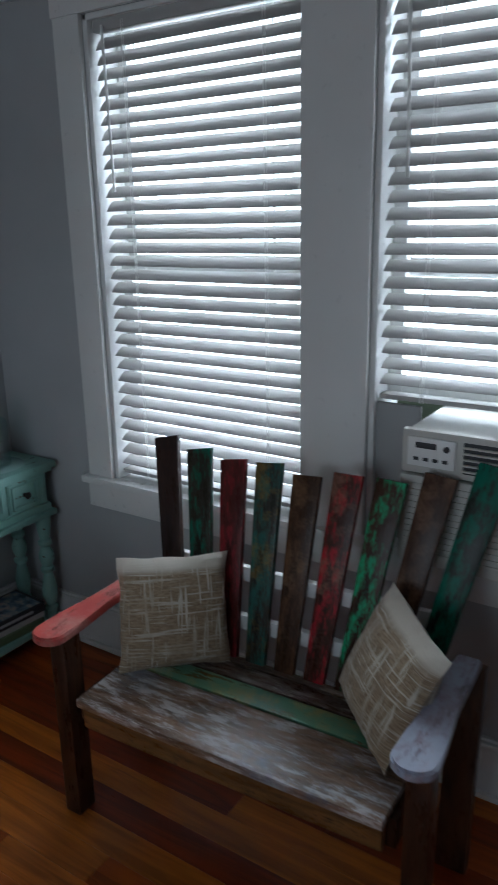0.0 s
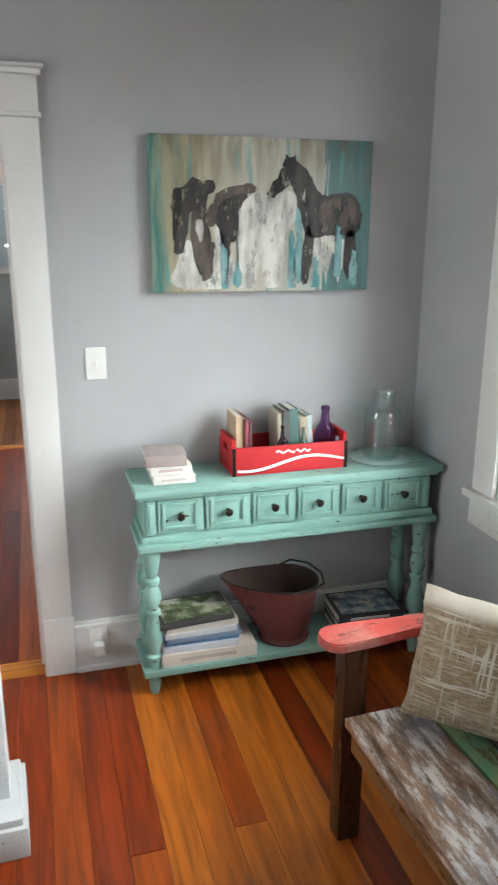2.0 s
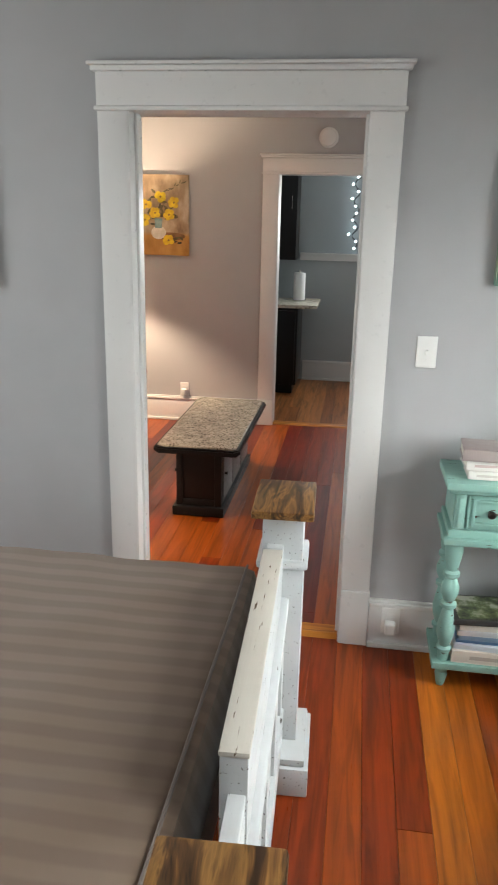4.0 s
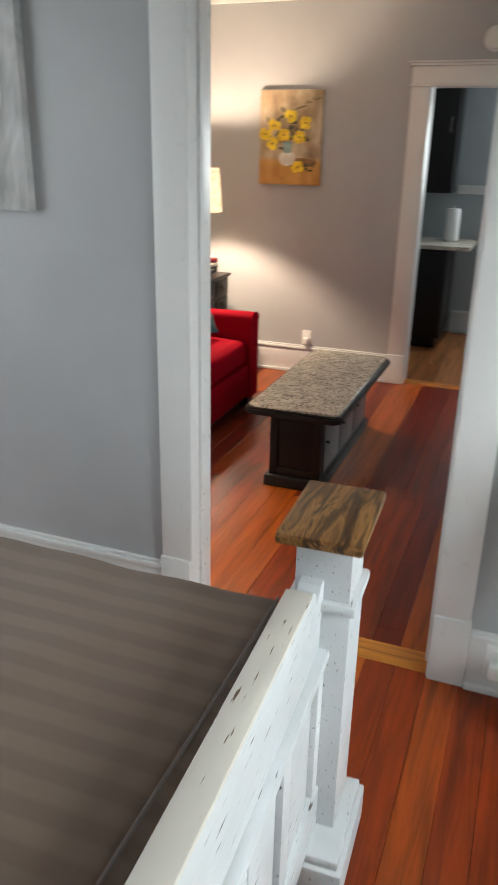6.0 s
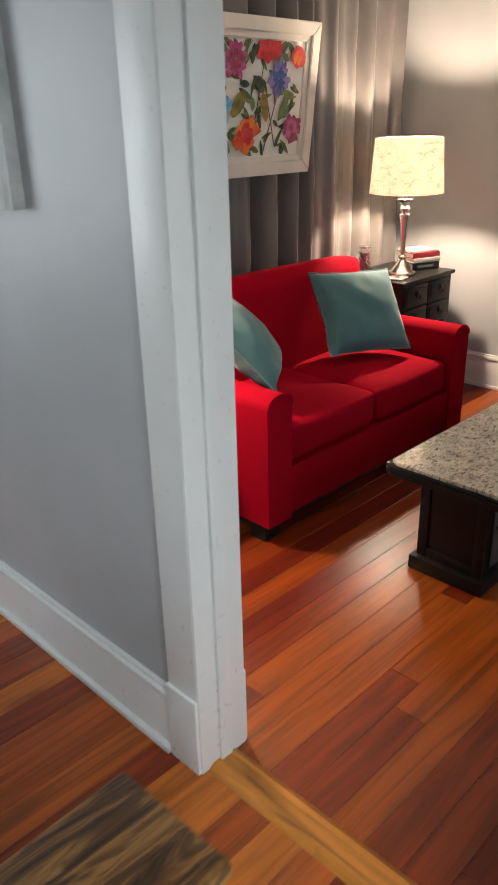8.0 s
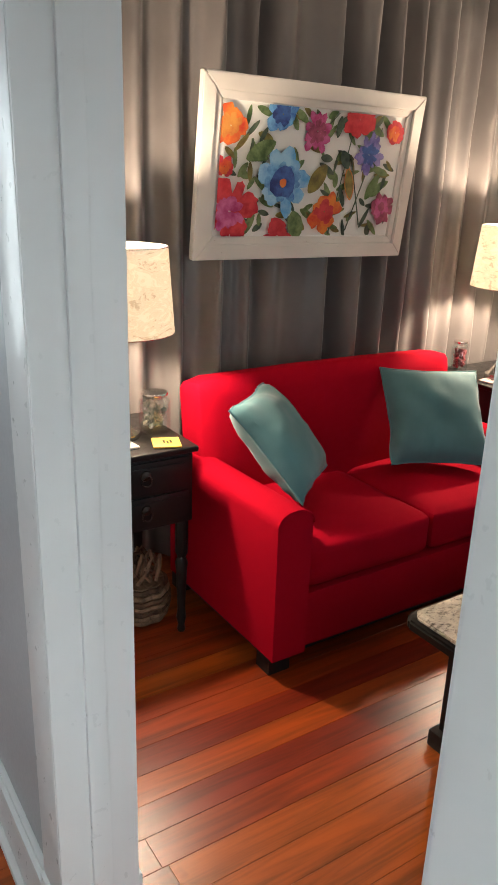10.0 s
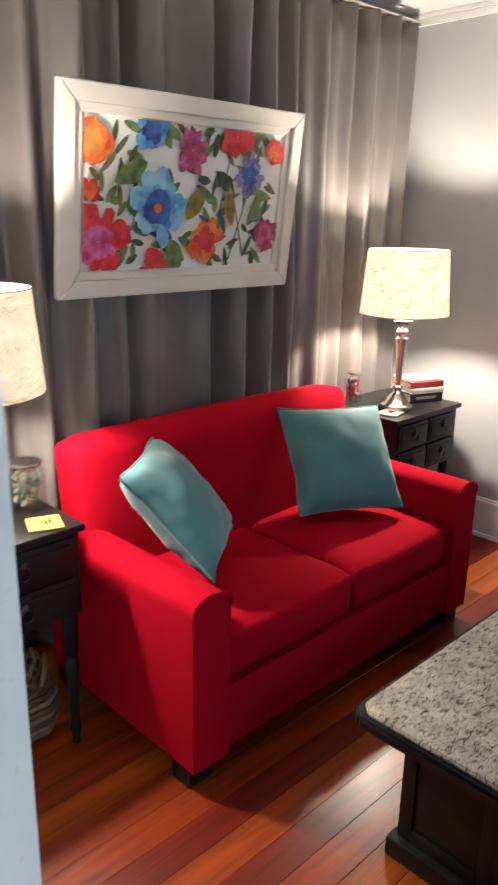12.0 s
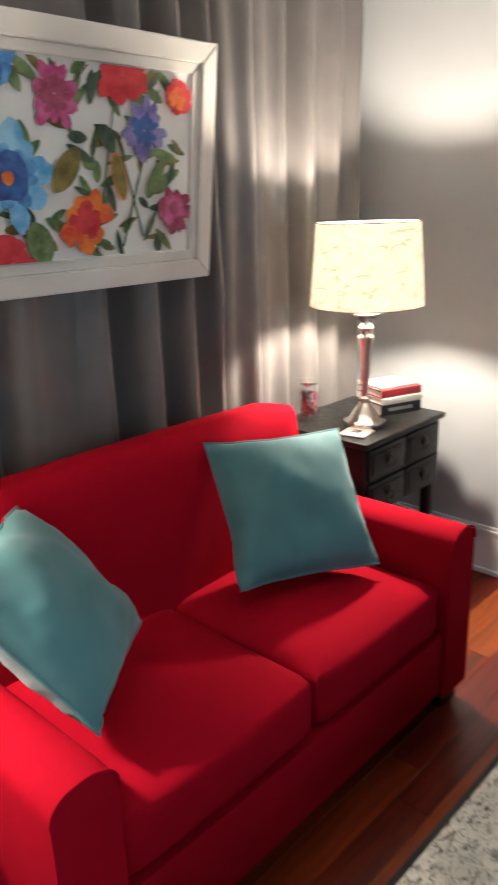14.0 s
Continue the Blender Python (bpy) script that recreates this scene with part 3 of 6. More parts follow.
cp = part("control_panel", boxes(((-0.27, -0.138, 0.30), (-0.13, -0.128, 0.385)), bevel=0.004), PLASTIC, ac)
part("display", box(bmesh.new(), (-0.245, -0.142, 0.355), (-0.185, -0.137, 0.372), 0.002), DARKP, cp)
for i in range(4):
    part("button", box(bmesh.new(), (-0.25 + i * 0.028, -0.142, 0.318), (-0.235 + i * 0.028, -0.137, 0.328), 0.002), DARKP, cp)
part("button", lathe(bmesh.new(), [(0.009, 0), (0.009, 0.005), (0.006, 0.007)], 12, (-0.155, 0, 0)), DARKP, cp).matrix_basis = pose(0, -0.138, 0.36, 90, 0, 0)
fil = solid("filler_panel", boxes(((B0 + 0.02, YN + 0.02, SILL + 0.002), (-0.588, YN + 0.035, 1.250)), bevel=0.002), SIDEP, "grey accordion panel beside the air conditioner", "filler panel")

# wall plates
def wall_plate(name, m, label, category, kind):
    """A plate in the xz plane facing -y before the turn m."""
    ob = thing(name, m, label, category)
    part("plate", box(bmesh.new(), (-0.037, 0, -0.059), (0.037, 0.007, 0.059), 0.004, 3), PLASTIC, ob)
    if kind == "switch":
        part("toggle", box(bmesh.new(), (-0.006, 0.007, -0.010), (0.006, 0.019, 0.008), 0.003), PLASTIC, ob)
        for z in (-0.03, 0.03):
            part("screw", lathe(bmesh.new(), [(0.003, 0), (0.0025, 0.0015)], 8), PLASTIC, ob).matrix_basis = pose(0, 0.007, z, -90, 0, 0)
    else:
        for z in (-0.02, 0.02):
            part("socket", box(bmesh.new(), (-0.016, 0.007, z - 0.014), (0.016, 0.010, z + 0.014), 0.006), PLASTIC, ob)
        part("plug", box(bmesh.new(), (-0.022, 0.010, -0.045), (0.022, 0.05, 0.008), 0.010, 3), PLASTIC, ob)
    return ob


wall_plate("light_switch", pose(XW, 1.005, 1.244, 0, 0, -90), "white toggle light switch plate on the grey wall", "light switch", "switch")
wall_plate("wall_outlet", pose(XW + 0.018, 0.955, 0.125, 0, 0, -90), "white outlet with a plugged-in adapter on the baseboard", "outlet", "outlet")
wall_plate("wall_outlet", pose(XF, -0.70, 0.275, 0, 0, -90), "white outlet with a plugged-in adapter above the baseboard", "outlet", "outlet")
sd = thing("smoke_detector", pose(XF, 0.44, 2.305, 0, 90, 0), "round white smoke detector above the kitchen doorway", "smoke detector")
part("base", lathe(bmesh.new(), [(0.075, 0), (0.075, 0.012), (0.07, 0.016)], 28), PLASTIC, sd)
part("cover", lathe(bmesh.new(), [(0.062, 0.016), (0.060, 0.034), (0.045, 0.042), (0.0, 0.044)], 28), PLASTIC, sd)
cl = thing("ceiling_fixture", pose(-4.6, 0.33, HL), "small white glass ceiling fixture in the living room", "ceiling light")
part("canopy", lathe(bmesh.new(), [(0.06, -0.02), (0.065, 0.0)], 20), PLASTIC, cl)
part("globe", lathe(bmesh.new(), [(0.0, -0.115), (0.05, -0.10), (0.07, -0.06), (0.055, -0.02)], 20), PLASTIC, cl)

# ---- bedroom: bed ----
PX0, PX1, PY = -1.710, -0.285, 0.566
bed = thing("bed", pose(PX0, PY, 0, 0, 0, 2.0) @ pose(-PX0, -PY, 0), "distressed white wooden bed with stained post caps", "bed")
def bed_post(cx, cy):
    p = part("post", boxes(((cx - 0.076, cy - 0.064, 0.0), (cx + 0.076, cy + 0.064, 0.745)), ((cx - 0.072, cy - 0.060, 0.745), (cx + 0.072, cy + 0.060, 0.90)), bevel=0.004), WHITEWASH, bed)
    part("collar", boxes(((cx - 0.088, cy - 0.076, 0.722), (cx + 0.088, cy + 0.076, 0.748)), bevel=0.009), WHITEWASH, p)
    part("foot_block", boxes(((cx - 0.105, cy - 0.090, 0.0), (cx + 0.180, cy + 0.108, 0.10)), ((cx - 0.094, cy - 0.080, 0.10), (cx + 0.168, cy + 0.096, 0.125)), bevel=0.006), WHITEWASH, p)
    part("cap", boxes(((cx - 0.138, cy - 0.089, 0.897), (cx + 0.138, cy + 0.089, 0.922)), bevel=0.007), CAPWOOD, p, "walnut-stained square wooden cap")
bed_post(PX0, PY)
bed_post(PX1, PY)
top_rail = part("top_rail", boxes(((PX0 + 0.190, PY - 0.045, 0.630), (PX1 - 0.415, PY + 0.006, 0.822)), bevel=0.003), WHITEWASH, bed)
part("rail_cap", boxes(((PX0 + 0.188, PY - 0.047, 0.8215), (PX1 - 0.413, PY + 0.008, 0.833)), bevel=0.003), CREAMWASH, top_rail, "cream painted rail cap with worn edges")
part("upper_panel", boxes(((PX0 + 0.06, PY - 0.030, 0.62), (PX1 - 0.06, PY + 0.002, 0.745)), bevel=0.004), WHITEWASH, bed)
part("moulding", boxes(((PX0 + 0.06, PY - 0.030, 0.598), (PX1 - 0.06, PY + 0.026, 0.626)), bevel=0.009), WHITEWASH, bed)
# scalloped bracket between the post and the raised rail
scoop = [(PX0 + 0.070, 0.700), (PX0 + 0.200, 0.700), (PX0 + 0.200, 0.828)] + [(PX0 + 0.190 - 0.060 * math.sin(q), 0.768 + 0.055 * math.cos(q)) for q in (0.1, 0.5, 0.9, 1.3, 1.57)] + [(PX0 + 0.112, 0.782), (PX0 + 0.100, 0.796), (PX0 + 0.070, 0.796)]
part("corner_bracket", slab(bmesh.new(), scoop, -PY - 0.003, -PY + 0.044, Matrix(((1, 0, 0, 0), (0, 0, -1, 0), (0, 1, 0, 0), (0, 0, 0, 1)))), WHITEWASH, bed, "", False)
n_panel = 5
span = (PX1 - PX0 - 0.12) / n_panel
for i in range(n_panel):
    a = PX0 + 0.06 + i * span
    part("stile", boxes(((a, PY - 0.02, 0.14), (a + 0.055, PY + 0.016, 0.60)), bevel=0.004), WHITEWASH, bed)
    part("panel", boxes(((a + 0.055, PY - 0.012, 0.14), (a + span, PY + 0.002, 0.60)), ((a + 0.085, PY - 0.010, 0.20), (a + span - 0.03, PY + 0.008, 0.55)), bevel=0.004), WHITEWASH, bed)
part("bottom_rail", boxes(((PX0 + 0.06, PY - 0.024, 0.12), (PX1 - 0.06, PY + 0.022, 0.24)), bevel=0.004), WHITEWASH, bed)
part("side_rail", boxes(((PX0 - 0.03, -1.45, 0.20), (PX0 + 0.0, PY - 0.06, 0.36)), bevel=0.004), WHITEWASH, bed)
part("side_rail", boxes(((PX1 + 0.0, -1.45, 0.20), (PX1 + 0.03, PY - 0.06, 0.36)), bevel=0.004), WHITEWASH, bed)
mat = solid("mattress", soft_block(bmesh.new(), (1.38, 1.98, 0.36), 0.05, (0, 0, 0.005), 6), fabric("ticking", (0.6, 0.6, 0.58)), "thick mattress under the brown bedspread", "mattress", pose((PX0 + PX1) / 2 + 0.03, -0.495, 0.495))

def bedspread():
    k = Mat("brown_striped_bedspread_cloth")
    wave = k.n("TexWave", Scale=4.4, Distortion=0.15, Detail=1.0)
    wave.bands_direction = "X"
    k.link(k.coords(), wave.inputs["Vector"])
    k.color(k.ramp(wave.outputs["Fac"], [(0.3, (0.150, 0.098, 0.065)), (0.7, (0.172, 0.114, 0.077))]))
    k.rough(k.ramp(wave.outputs["Fac"], [(0.3, 0.75), (0.7, 0.62)])).put(Sheen_Weight=0.25)
    k.bump(k.noise(k.coords(), 600, 2), 0.15, 0.0006)
    return k.m
bm = bmesh.new()
nx, ny = 46, 60
X0, X1, Y0, Y1 = PX0 - 0.024, PX1 + 0.060, -1.46, PY - 0.050
top = {}
for i in range(nx + 1):
    for j in range(ny + 1):
        x, y = X0 + (X1 - X0) * i / nx, Y0 + (Y1 - Y0) * j / ny
        d = min(x - X0, X1 - x)
        dy = Y1 - y
        z = 0.697
        if d < 0.05:
            z -= 0.38 * ((0.05 - d) / 0.05) ** 1.5
            x += (0.02 if x < 0.5 * (X0 + X1) else -0.02) * math.sin(y * 22) * ((0.05 - d) / 0.05)
        z -= 0.10 * max(0.0, (0.05 - dy) / 0.05) ** 2
        z += 0.007 * noise.noise(Vector((x * 2.3, y * 2.3, 0))) + 0.006 * noise.noise(Vector((x * 6, y * 6, 4)))
        top[i, j] = bm.verts.new((x, y, z))
for i in range(nx):
    for j in range(ny):
        bm.faces.new((top[i, j], top[i + 1, j], top[i + 1, j + 1], top[i, j + 1]))
bs = solid("bedspread", bm, bedspread(), "dark brown striped bedspread drawn over the bed", "bedspread")
hem = bmesh.new()
tube(hem, [(X0 + 0.06 + (X1 - X0 - 0.12) * i / 24, Y1 - 0.055, 0.7005 + 0.007 * noise.noise(Vector(((X0 + (X1 - X0) * i / 24) * 2.3, Y1 * 2.3, 0)))) for i in range(25)], 0.004, 6)
part("hem", hem, BEDCLOTH, bs, "stitched dark brown hem")
mod = bs.modifiers.new("thickness", "SOLIDIFY")
mod.thickness, mod.offset = 0.012, -1

# ---- bedroom: painted bench ----
def bench_wood(name, base, paint, amount, axis="z", second=None, gloss=0.3):
    """Old board with scraps of paint."""
    k = Mat(name)
    sc = {"x": (1.2, 9, 9), "y": (9, 1.2, 9), "z": (9, 9, 1.2)}[axis]
    g = k.noise(k.coords(sc), 3.0, 7, 0.65, 0.6)
    p = k.noise(k.coords({"x": (1, 4, 4), "y": (4, 1, 4), "z": (4, 4, 1)}[axis]), 8.0, 9, 0.78)
    wood = k.mix(1.0, base, k.ramp(g, [(0.32, 0.35), (0.6, 1.2)]), "MULTIPLY")
    col = k.mix(k.ramp(p, [(amount, 0.0), (amount + 0.09, 0.95)]), wood, paint)
    if second:
        q = k.noise(k.coords(), 6.0, 8, 0.72)
        col = k.mix(k.ramp(q, [(0.50, 0.0), (0.66, 0.8)]), col, second)
    k.color(col).rough(k.ramp(p, [(0.4, 0.26), (0.7, 0.40)]))
    k.put(Specular_IOR_Level=gloss)
    k.bump(g, 0.5, 0.003)
    return k.m

BROWN = (0.055, 0.026, 0.014)
bench = thing("bench", pose(-0.87, 1.5, 0, 0, 0, 2.5), "rustic slatted bench of old painted boards in mixed colours", "bench")
part("front_apron", box(bmesh.new(), (-0.420, 0.058, 0.352), (0.515, 0.086, 0.428), 0.004), bench_wood("apron_board", (0.20, 0.095, 0.032), (0.03, 0.018, 0.012), 0.54, "x"), bench, "tan weathered front board")
SEATW = [((0.62, 0.60, 0.60), (0.22, 0.135, 0.085), (0.13, 0.15, 0.20)), ((0.10, 0.26, 0.15), (0.20, 0.11, 0.05), (0.36, 0.28, 0.08)), ((0.26, 0.23, 0.21), (0.065, 0.036, 0.022), None), ((0.075, 0.045, 0.03), (0.16, 0.12, 0.09), None)]
ys = [(0.040, 0.262), (0.270, 0.352), (0.360, 0.428), (0.436, 0.468)]
for (a, b), (p, w, s2) in zip(ys, SEATW):
    part("seat_board", box(bmesh.new(), (-0.428 + (0.008 if a > 0.1 else 0), a, 0.430), (0.522 - (0.008 if a > 0.1 else 0), b, 0.457), 0.005), bench_wood("seat_board_paint", w, p, 0.50 if a < 0.1 else 0.36 if a < 0.3 else 0.50, "x", s2, 0.6), bench, "worn grey, green and brown painted seat board")
LEG = bench_wood("dark_bench_leg", (0.060, 0.024, 0.012), (0.02, 0.012, 0.008), 0.6)
for sx, ax in ((-1, -0.510), (1, 0.588)):
    part("front_leg", box(bmesh.new(), (ax - 0.024, 0.058, 0.0), (ax + 0.036, 0.128, 0.632), 0.005), LEG, bench)
    part("rear_leg", box(bmesh.new(), (ax - 0.045, 0.43, 0.0), (ax + 0.045, 0.47, 0.632), 0.005, turn=Matrix.Translation((0, 0.44, 0)) @ Matrix.Rotation(radians(-6), 4, "X") @ Matrix.Translation((0, -0.44, 0))), LEG, bench)
    part("side_rail", box(bmesh.new(), (ax - sx * 0.062 - 0.014, 0.09, 0.345), (ax - sx * 0.062 + 0.014, 0.45, 0.429), 0.004), LEG, bench)
    outline = []
    for i in range(9):
        a = math.pi + math.pi * i / 8
        outline.append((ax + 0.056 * math.cos(a), 0.048 + 0.052 * math.sin(a)))
    outline += [(ax + 0.050, 0.12), (ax + 0.036, 0.26), (ax + 0.034, 0.50), (ax - 0.034, 0.50), (ax - 0.036, 0.26), (ax - 0.050, 0.12)]
    col = ((0.42, 0.06, 0.05), (0.30, 0.12, 0.10), (0.44, 0.20, 0.17)) if sx < 0 else ((0.34, 0.36, 0.46), (0.30, 0.26, 0.30), (0.22, 0.17, 0.19))
    bm = slab(bmesh.new(), outline, 0.632, 0.66)
    bmesh.ops.bevel(bm, geom=list(bm.edges), offset=0.005, segments=2, affect="EDGES")
    part("armrest", bm, bench_wood("armrest_paint", col[1], col[0], 0.40, "y", col[2]), bench, "red painted paddle arm" if sx < 0 else "lavender-white painted paddle arm")
SL = [((0.035, 0.018, 0.014), (0.022, 0.015, 0.014), None), ((0.028, 0.022, 0.015), (0.012, 0.13, 0.08), None), ((0.075, 0.014, 0.012), (0.22, 0.016, 0.022), None), ((0.040, 0.038, 0.030), (0.030, 0.11, 0.09), (0.28, 0.17, 0.03)), ((0.045, 0.020, 0.010), (0.10, 0.045, 0.020), (0.22, 0.12, 0.06)),
      ((0.055, 0.018, 0.012), (0.42, 0.014, 0.026), (0.32, 0.16, 0.11)), ((0.045, 0.020, 0.012), (0.035, 0.38, 0.17), None), ((0.050, 0.022, 0.013), (0.09, 0.045, 0.025), (0.24, 0.14, 0.09)), ((0.020, 0.026, 0.020), (0.008, 0.14, 0.09), None)]
LEAN = radians(-15)
for i, (wood, paint, two) in enumerate(SL):
    u = i / 8 - 0.5
    topz = 1.048 + 0.25 * u * u + (0.22 * u * u if u > 0 else 0)
    length = (topz - 0.42) / math.cos(LEAN)
    m = Matrix.Translation((u * 0.80 + 0.040, 0.455, 0.42)) @ Matrix.Rotation(LEAN, 4, "X") @ Matrix.Rotation(math.atan(u * 0.235 / 0.60), 4, "Y")
    bm = box(bmesh.new(), (-0.044 - 0.006, -0.011, 0), (0.044 + 0.006, 0.011, length), 0.004)
    for v in bm.verts:
        f = v.co.z / length
        v.co.x *= 0.66 + 0.27 * f
        if f > 0.9:
            v.co.z += 0.05 * v.co.x + (0.02 * abs(v.co.x) / 0.05 if i in (3, 5) else 0)
    part("back_slat", bm, bench_wood("back_slat_paint", wood, paint, 0.50 if i not in (3, 8) else 0.47, "z", two, 0.16), bench, "dark weathered slat with flaking paint").matrix_basis = m
for z in (0.555, 0.705):
    y = 0.455 + math.tan(-LEAN) * (z - 0.42) + 0.030
    part("back_rail", box(bmesh.new(), (-0.43, y - 0.012, z - 0.025), (0.51, y + 0.012, z + 0.025), 0.004), TRIM, bench, "white painted back rail")


def newsprint():
    k = Mat("woven_cream_check")
    v = k.coords()
    # loose cream threads run both ways over a tan ground, thick in some places and missing in others
    weft = k.ramp(k.noise(k.coords((7, 7, 150)), 1.0, 2, 0.5), [(0.56, 0.0), (0.60, 1.0)])
    warp = k.ramp(k.noise(k.coords((120, 7, 7)), 1.0, 2, 0.5), [(0.58, 0.0), (0.62, 1.0)])
    threads = k.mix(1.0, weft, warp, "LIGHTEN")
    patchy = k.ramp(k.noise(v, 9, 3), [(0.38, 0.25), (0.58, 0.95)])
    ground = k.ramp(k.noise(k.coords((60, 10, 200)), 1.0, 4), [(0.35, (0.22, 0.155, 0.095)), (0.65, (0.36, 0.27, 0.175))])
    col = k.mix(k.mix(1.0, threads, patchy, "MULTIPLY"), ground, (0.58, 0.53, 0.44))
    sep = k.n("SeparateXYZ")
    k.link(v, sep.inputs[0])
    edge = k.n("MapRange")
    edge.inputs["From Min"].default_value, edge.inputs["From Max"].default_value = 0.118, 0.140
    k.link(sep.outputs["Z"], edge.inputs["Value"])
    k.color(k.mix(edge.outputs[0], col, (0.60, 0.55, 0.47))).rough(0.9).put(Sheen_Weight=0.2)
    k.bump(threads, 0.4, 0.001)
    return k.m


NEWS = newsprint()


def throw_pillow(name, w, h, t, m, material, label, seed, piping=True, group=""):
    bm, rim = pillow_mesh(w, h, t, seed)
    ob = solid(name, bm, material, label, "pillow", m, group)
    if piping:
        part("piping", tube(bmesh.new(), rim, 0.0045, 6, True), material, ob)
    return ob


throw_pillow("throw_pillow", 0.352, 0.352, 0.13, pose(-1.172, 1.838, 0.632, -19, 5, 50), NEWS, "cream and tan woven check cushion on the bench", 1, False, "bench cushions")
throw_pillow("throw_pillow", 0.352, 0.352, 0.13, pose(-0.462, 1.850, 0.650, -24, 6, -45), NEWS, "cream and tan woven check cushion leaning on the bench arm", 4, False, "bench cushions")

# ---- bedroom: turquoise console table ----
con = thing("console_table", pose(XW + 0.03, 1.09, 0), "distressed turquoise console table with six small drawers", "console table")
CD, CL = 0.25, 1.20          # depth and length; front towards +x
part("top", boxes(((-0.01, 0, 0.812), (CD + 0.02, CL, 0.840)), ((0, 0.012, 0.795), (CD + 0.006, CL - 0.012, 0.812)), bevel=0.006), TEAL, con)
part("body", boxes(((0, 0.035, 0.655), (CD - 0.02, CL - 0.035, 0.795)), bevel=0.003), TEAL, con)
part("lower_moulding", boxes(((0, 0.022, 0.625), (CD - 0.006, CL - 0.022, 0.655)), ((0, 0.008, 0.600), (CD + 0.012, CL - 0.008, 0.625)), bevel=0.006), TEAL, con)
dw = (CL - 0.07 - 0.07) / 6
for y in (0.04, CL - 0.075):
    part("corner_block", boxes(((CD - 0.02, y, 0.66), (CD - 0.008, y + 0.035, 0.79)), ((CD - 0.008, y + 0.009, 0.672), (CD - 0.004, y + 0.026, 0.778)), bevel=0.003), TEAL, con)
for i in range(6):
    a = 0.075 + i * dw
    d = part("drawer_front", boxes(((CD - 0.02, a + 0.004, 0.663), (CD - 0.012, a + dw - 0.004, 0.788)),
                                   ((CD - 0.012, a + 0.022, 0.678), (CD - 0.004, a + 0.034, 0.775)), ((CD - 0.012, a + dw - 0.034, 0.678), (CD - 0.004, a + dw - 0.022, 0.775)),
                                   ((CD - 0.012, a + 0.034, 0.765), (CD - 0.004, a + dw - 0.034, 0.775)), ((CD - 0.012, a + 0.034, 0.678), (CD - 0.004, a + dw - 0.034, 0.688)),
                                   ((CD - 0.012, a + 0.008, 0.668), (CD - 0.006, a + 0.015, 0.784)), bevel=0.002), TEAL, con)
    part("knob", lathe(bmesh.new(), [(0.010, 0), (0.006, 0.006), (0.006, 0.012), (0.014, 0.018), (0.015, 0.024), (0.009, 0.030), (0, 0.031)], 16), KNOB, d, "dark bronze round knob").matrix_basis = pose(CD - 0.012, a + dw / 2, 0.727, 0, 90, 0)
leg_profile = [(0.022, 0.115), (0.022, 0.150), (0.030, 0.156), (0.030, 0.166), (0.020, 0.175), (0.031, 0.215), (0.034, 0.250), (0.024, 0.305), (0.019, 0.330), (0.030, 0.338), (0.030, 0.352), (0.020, 0.362), (0.033, 0.395), (0.033, 0.420), (0.020, 0.455), (0.030, 0.465), (0.030, 0.478), (0.021, 0.488), (0.028, 0.53), (0.033, 0.56), (0.033, 0.600)]
foot_profile = [(0.012, 0.0), (0.017, 0.01), (0.024, 0.05), (0.020, 0.062), (0.026, 0.075), (0.026, 0.088)]
for x in (0.04, CD - 0.035):
    for y in (0.055, CL - 0.055):
        g = part("leg", lathe(bmesh.new(), leg_profile, 18, (x, y, 0)), TEAL, con)
        part("foot", lathe(bmesh.new(), foot_profile, 18, (x, y, 0)), TEAL, g)
part("shelf", boxes(((-0.005, 0.012, 0.088), (CD + 0.005, CL - 0.012, 0.115)), bevel=0.005), TEAL, con)

PAGES = plain("paper_pages", (0.70, 0.66, 0.58), 0.8)


def book(name, m, w, d, h, color, label, spine="x-", group="", title=None):
    """A closed book lying flat: boards, page block and a rounded spine. w along x, d along y, h thick."""
    ob = thing(name, m, label, "book", group)
    cover = painted("book_cover", color, 0.45, 0.08, 30, 0.03)
    t = min(0.004, h * 0.15)
    part("cover", boxes(((0, 0, 0), (w, d, t)), ((0, 0, h - t), (w, d, h)), ((w - t, 0, t), (w, d, h - t)) if spine == "x+" else ((0, 0, t), (t, d, h - t)), bevel=0.0012), cover, ob)
    part("pages", box(bmesh.new(), (t if spine != "x+" else 0.005, 0.004, t), (w - 0.005 if spine != "x+" else w - t, d - 0.004, h - t), 0.001), PAGES, ob)
    if title:
        xw = w + 0.0004 if spine == "x+" else -0.0004
        part("title_bar", boxes(((min(w, xw), d * 0.18, h * 0.35), (max(w, xw), d * 0.78, h * 0.65))), painted("title_ink", title, 0.5), ob)
    return ob


CX = XW + 0.03
# books on top
book("book", pose(CX + 0.085, 1.165, 0.841), 0.135, 0.15, 0.030, (0.66, 0.63, 0.60), "small white book lying on the console", "x+", "console books", (0.5, 0.45, 0.42))
book("book", pose(CX + 0.075, 1.150, 0.872, 0, 0, 3), 0.135, 0.15, 0.032, (0.62, 0.60, 0.57), "small white book on top of another", "x+", "console books", (0.45, 0.35, 0.33))
book("book", pose(CX + 0.06, 1.148, 0.905, 0, 0, -3), 0.15, 0.145, 0.042, (0.34, 0.28, 0.27), "grey-brown patterned book topping a small pile", "x+", "console books")

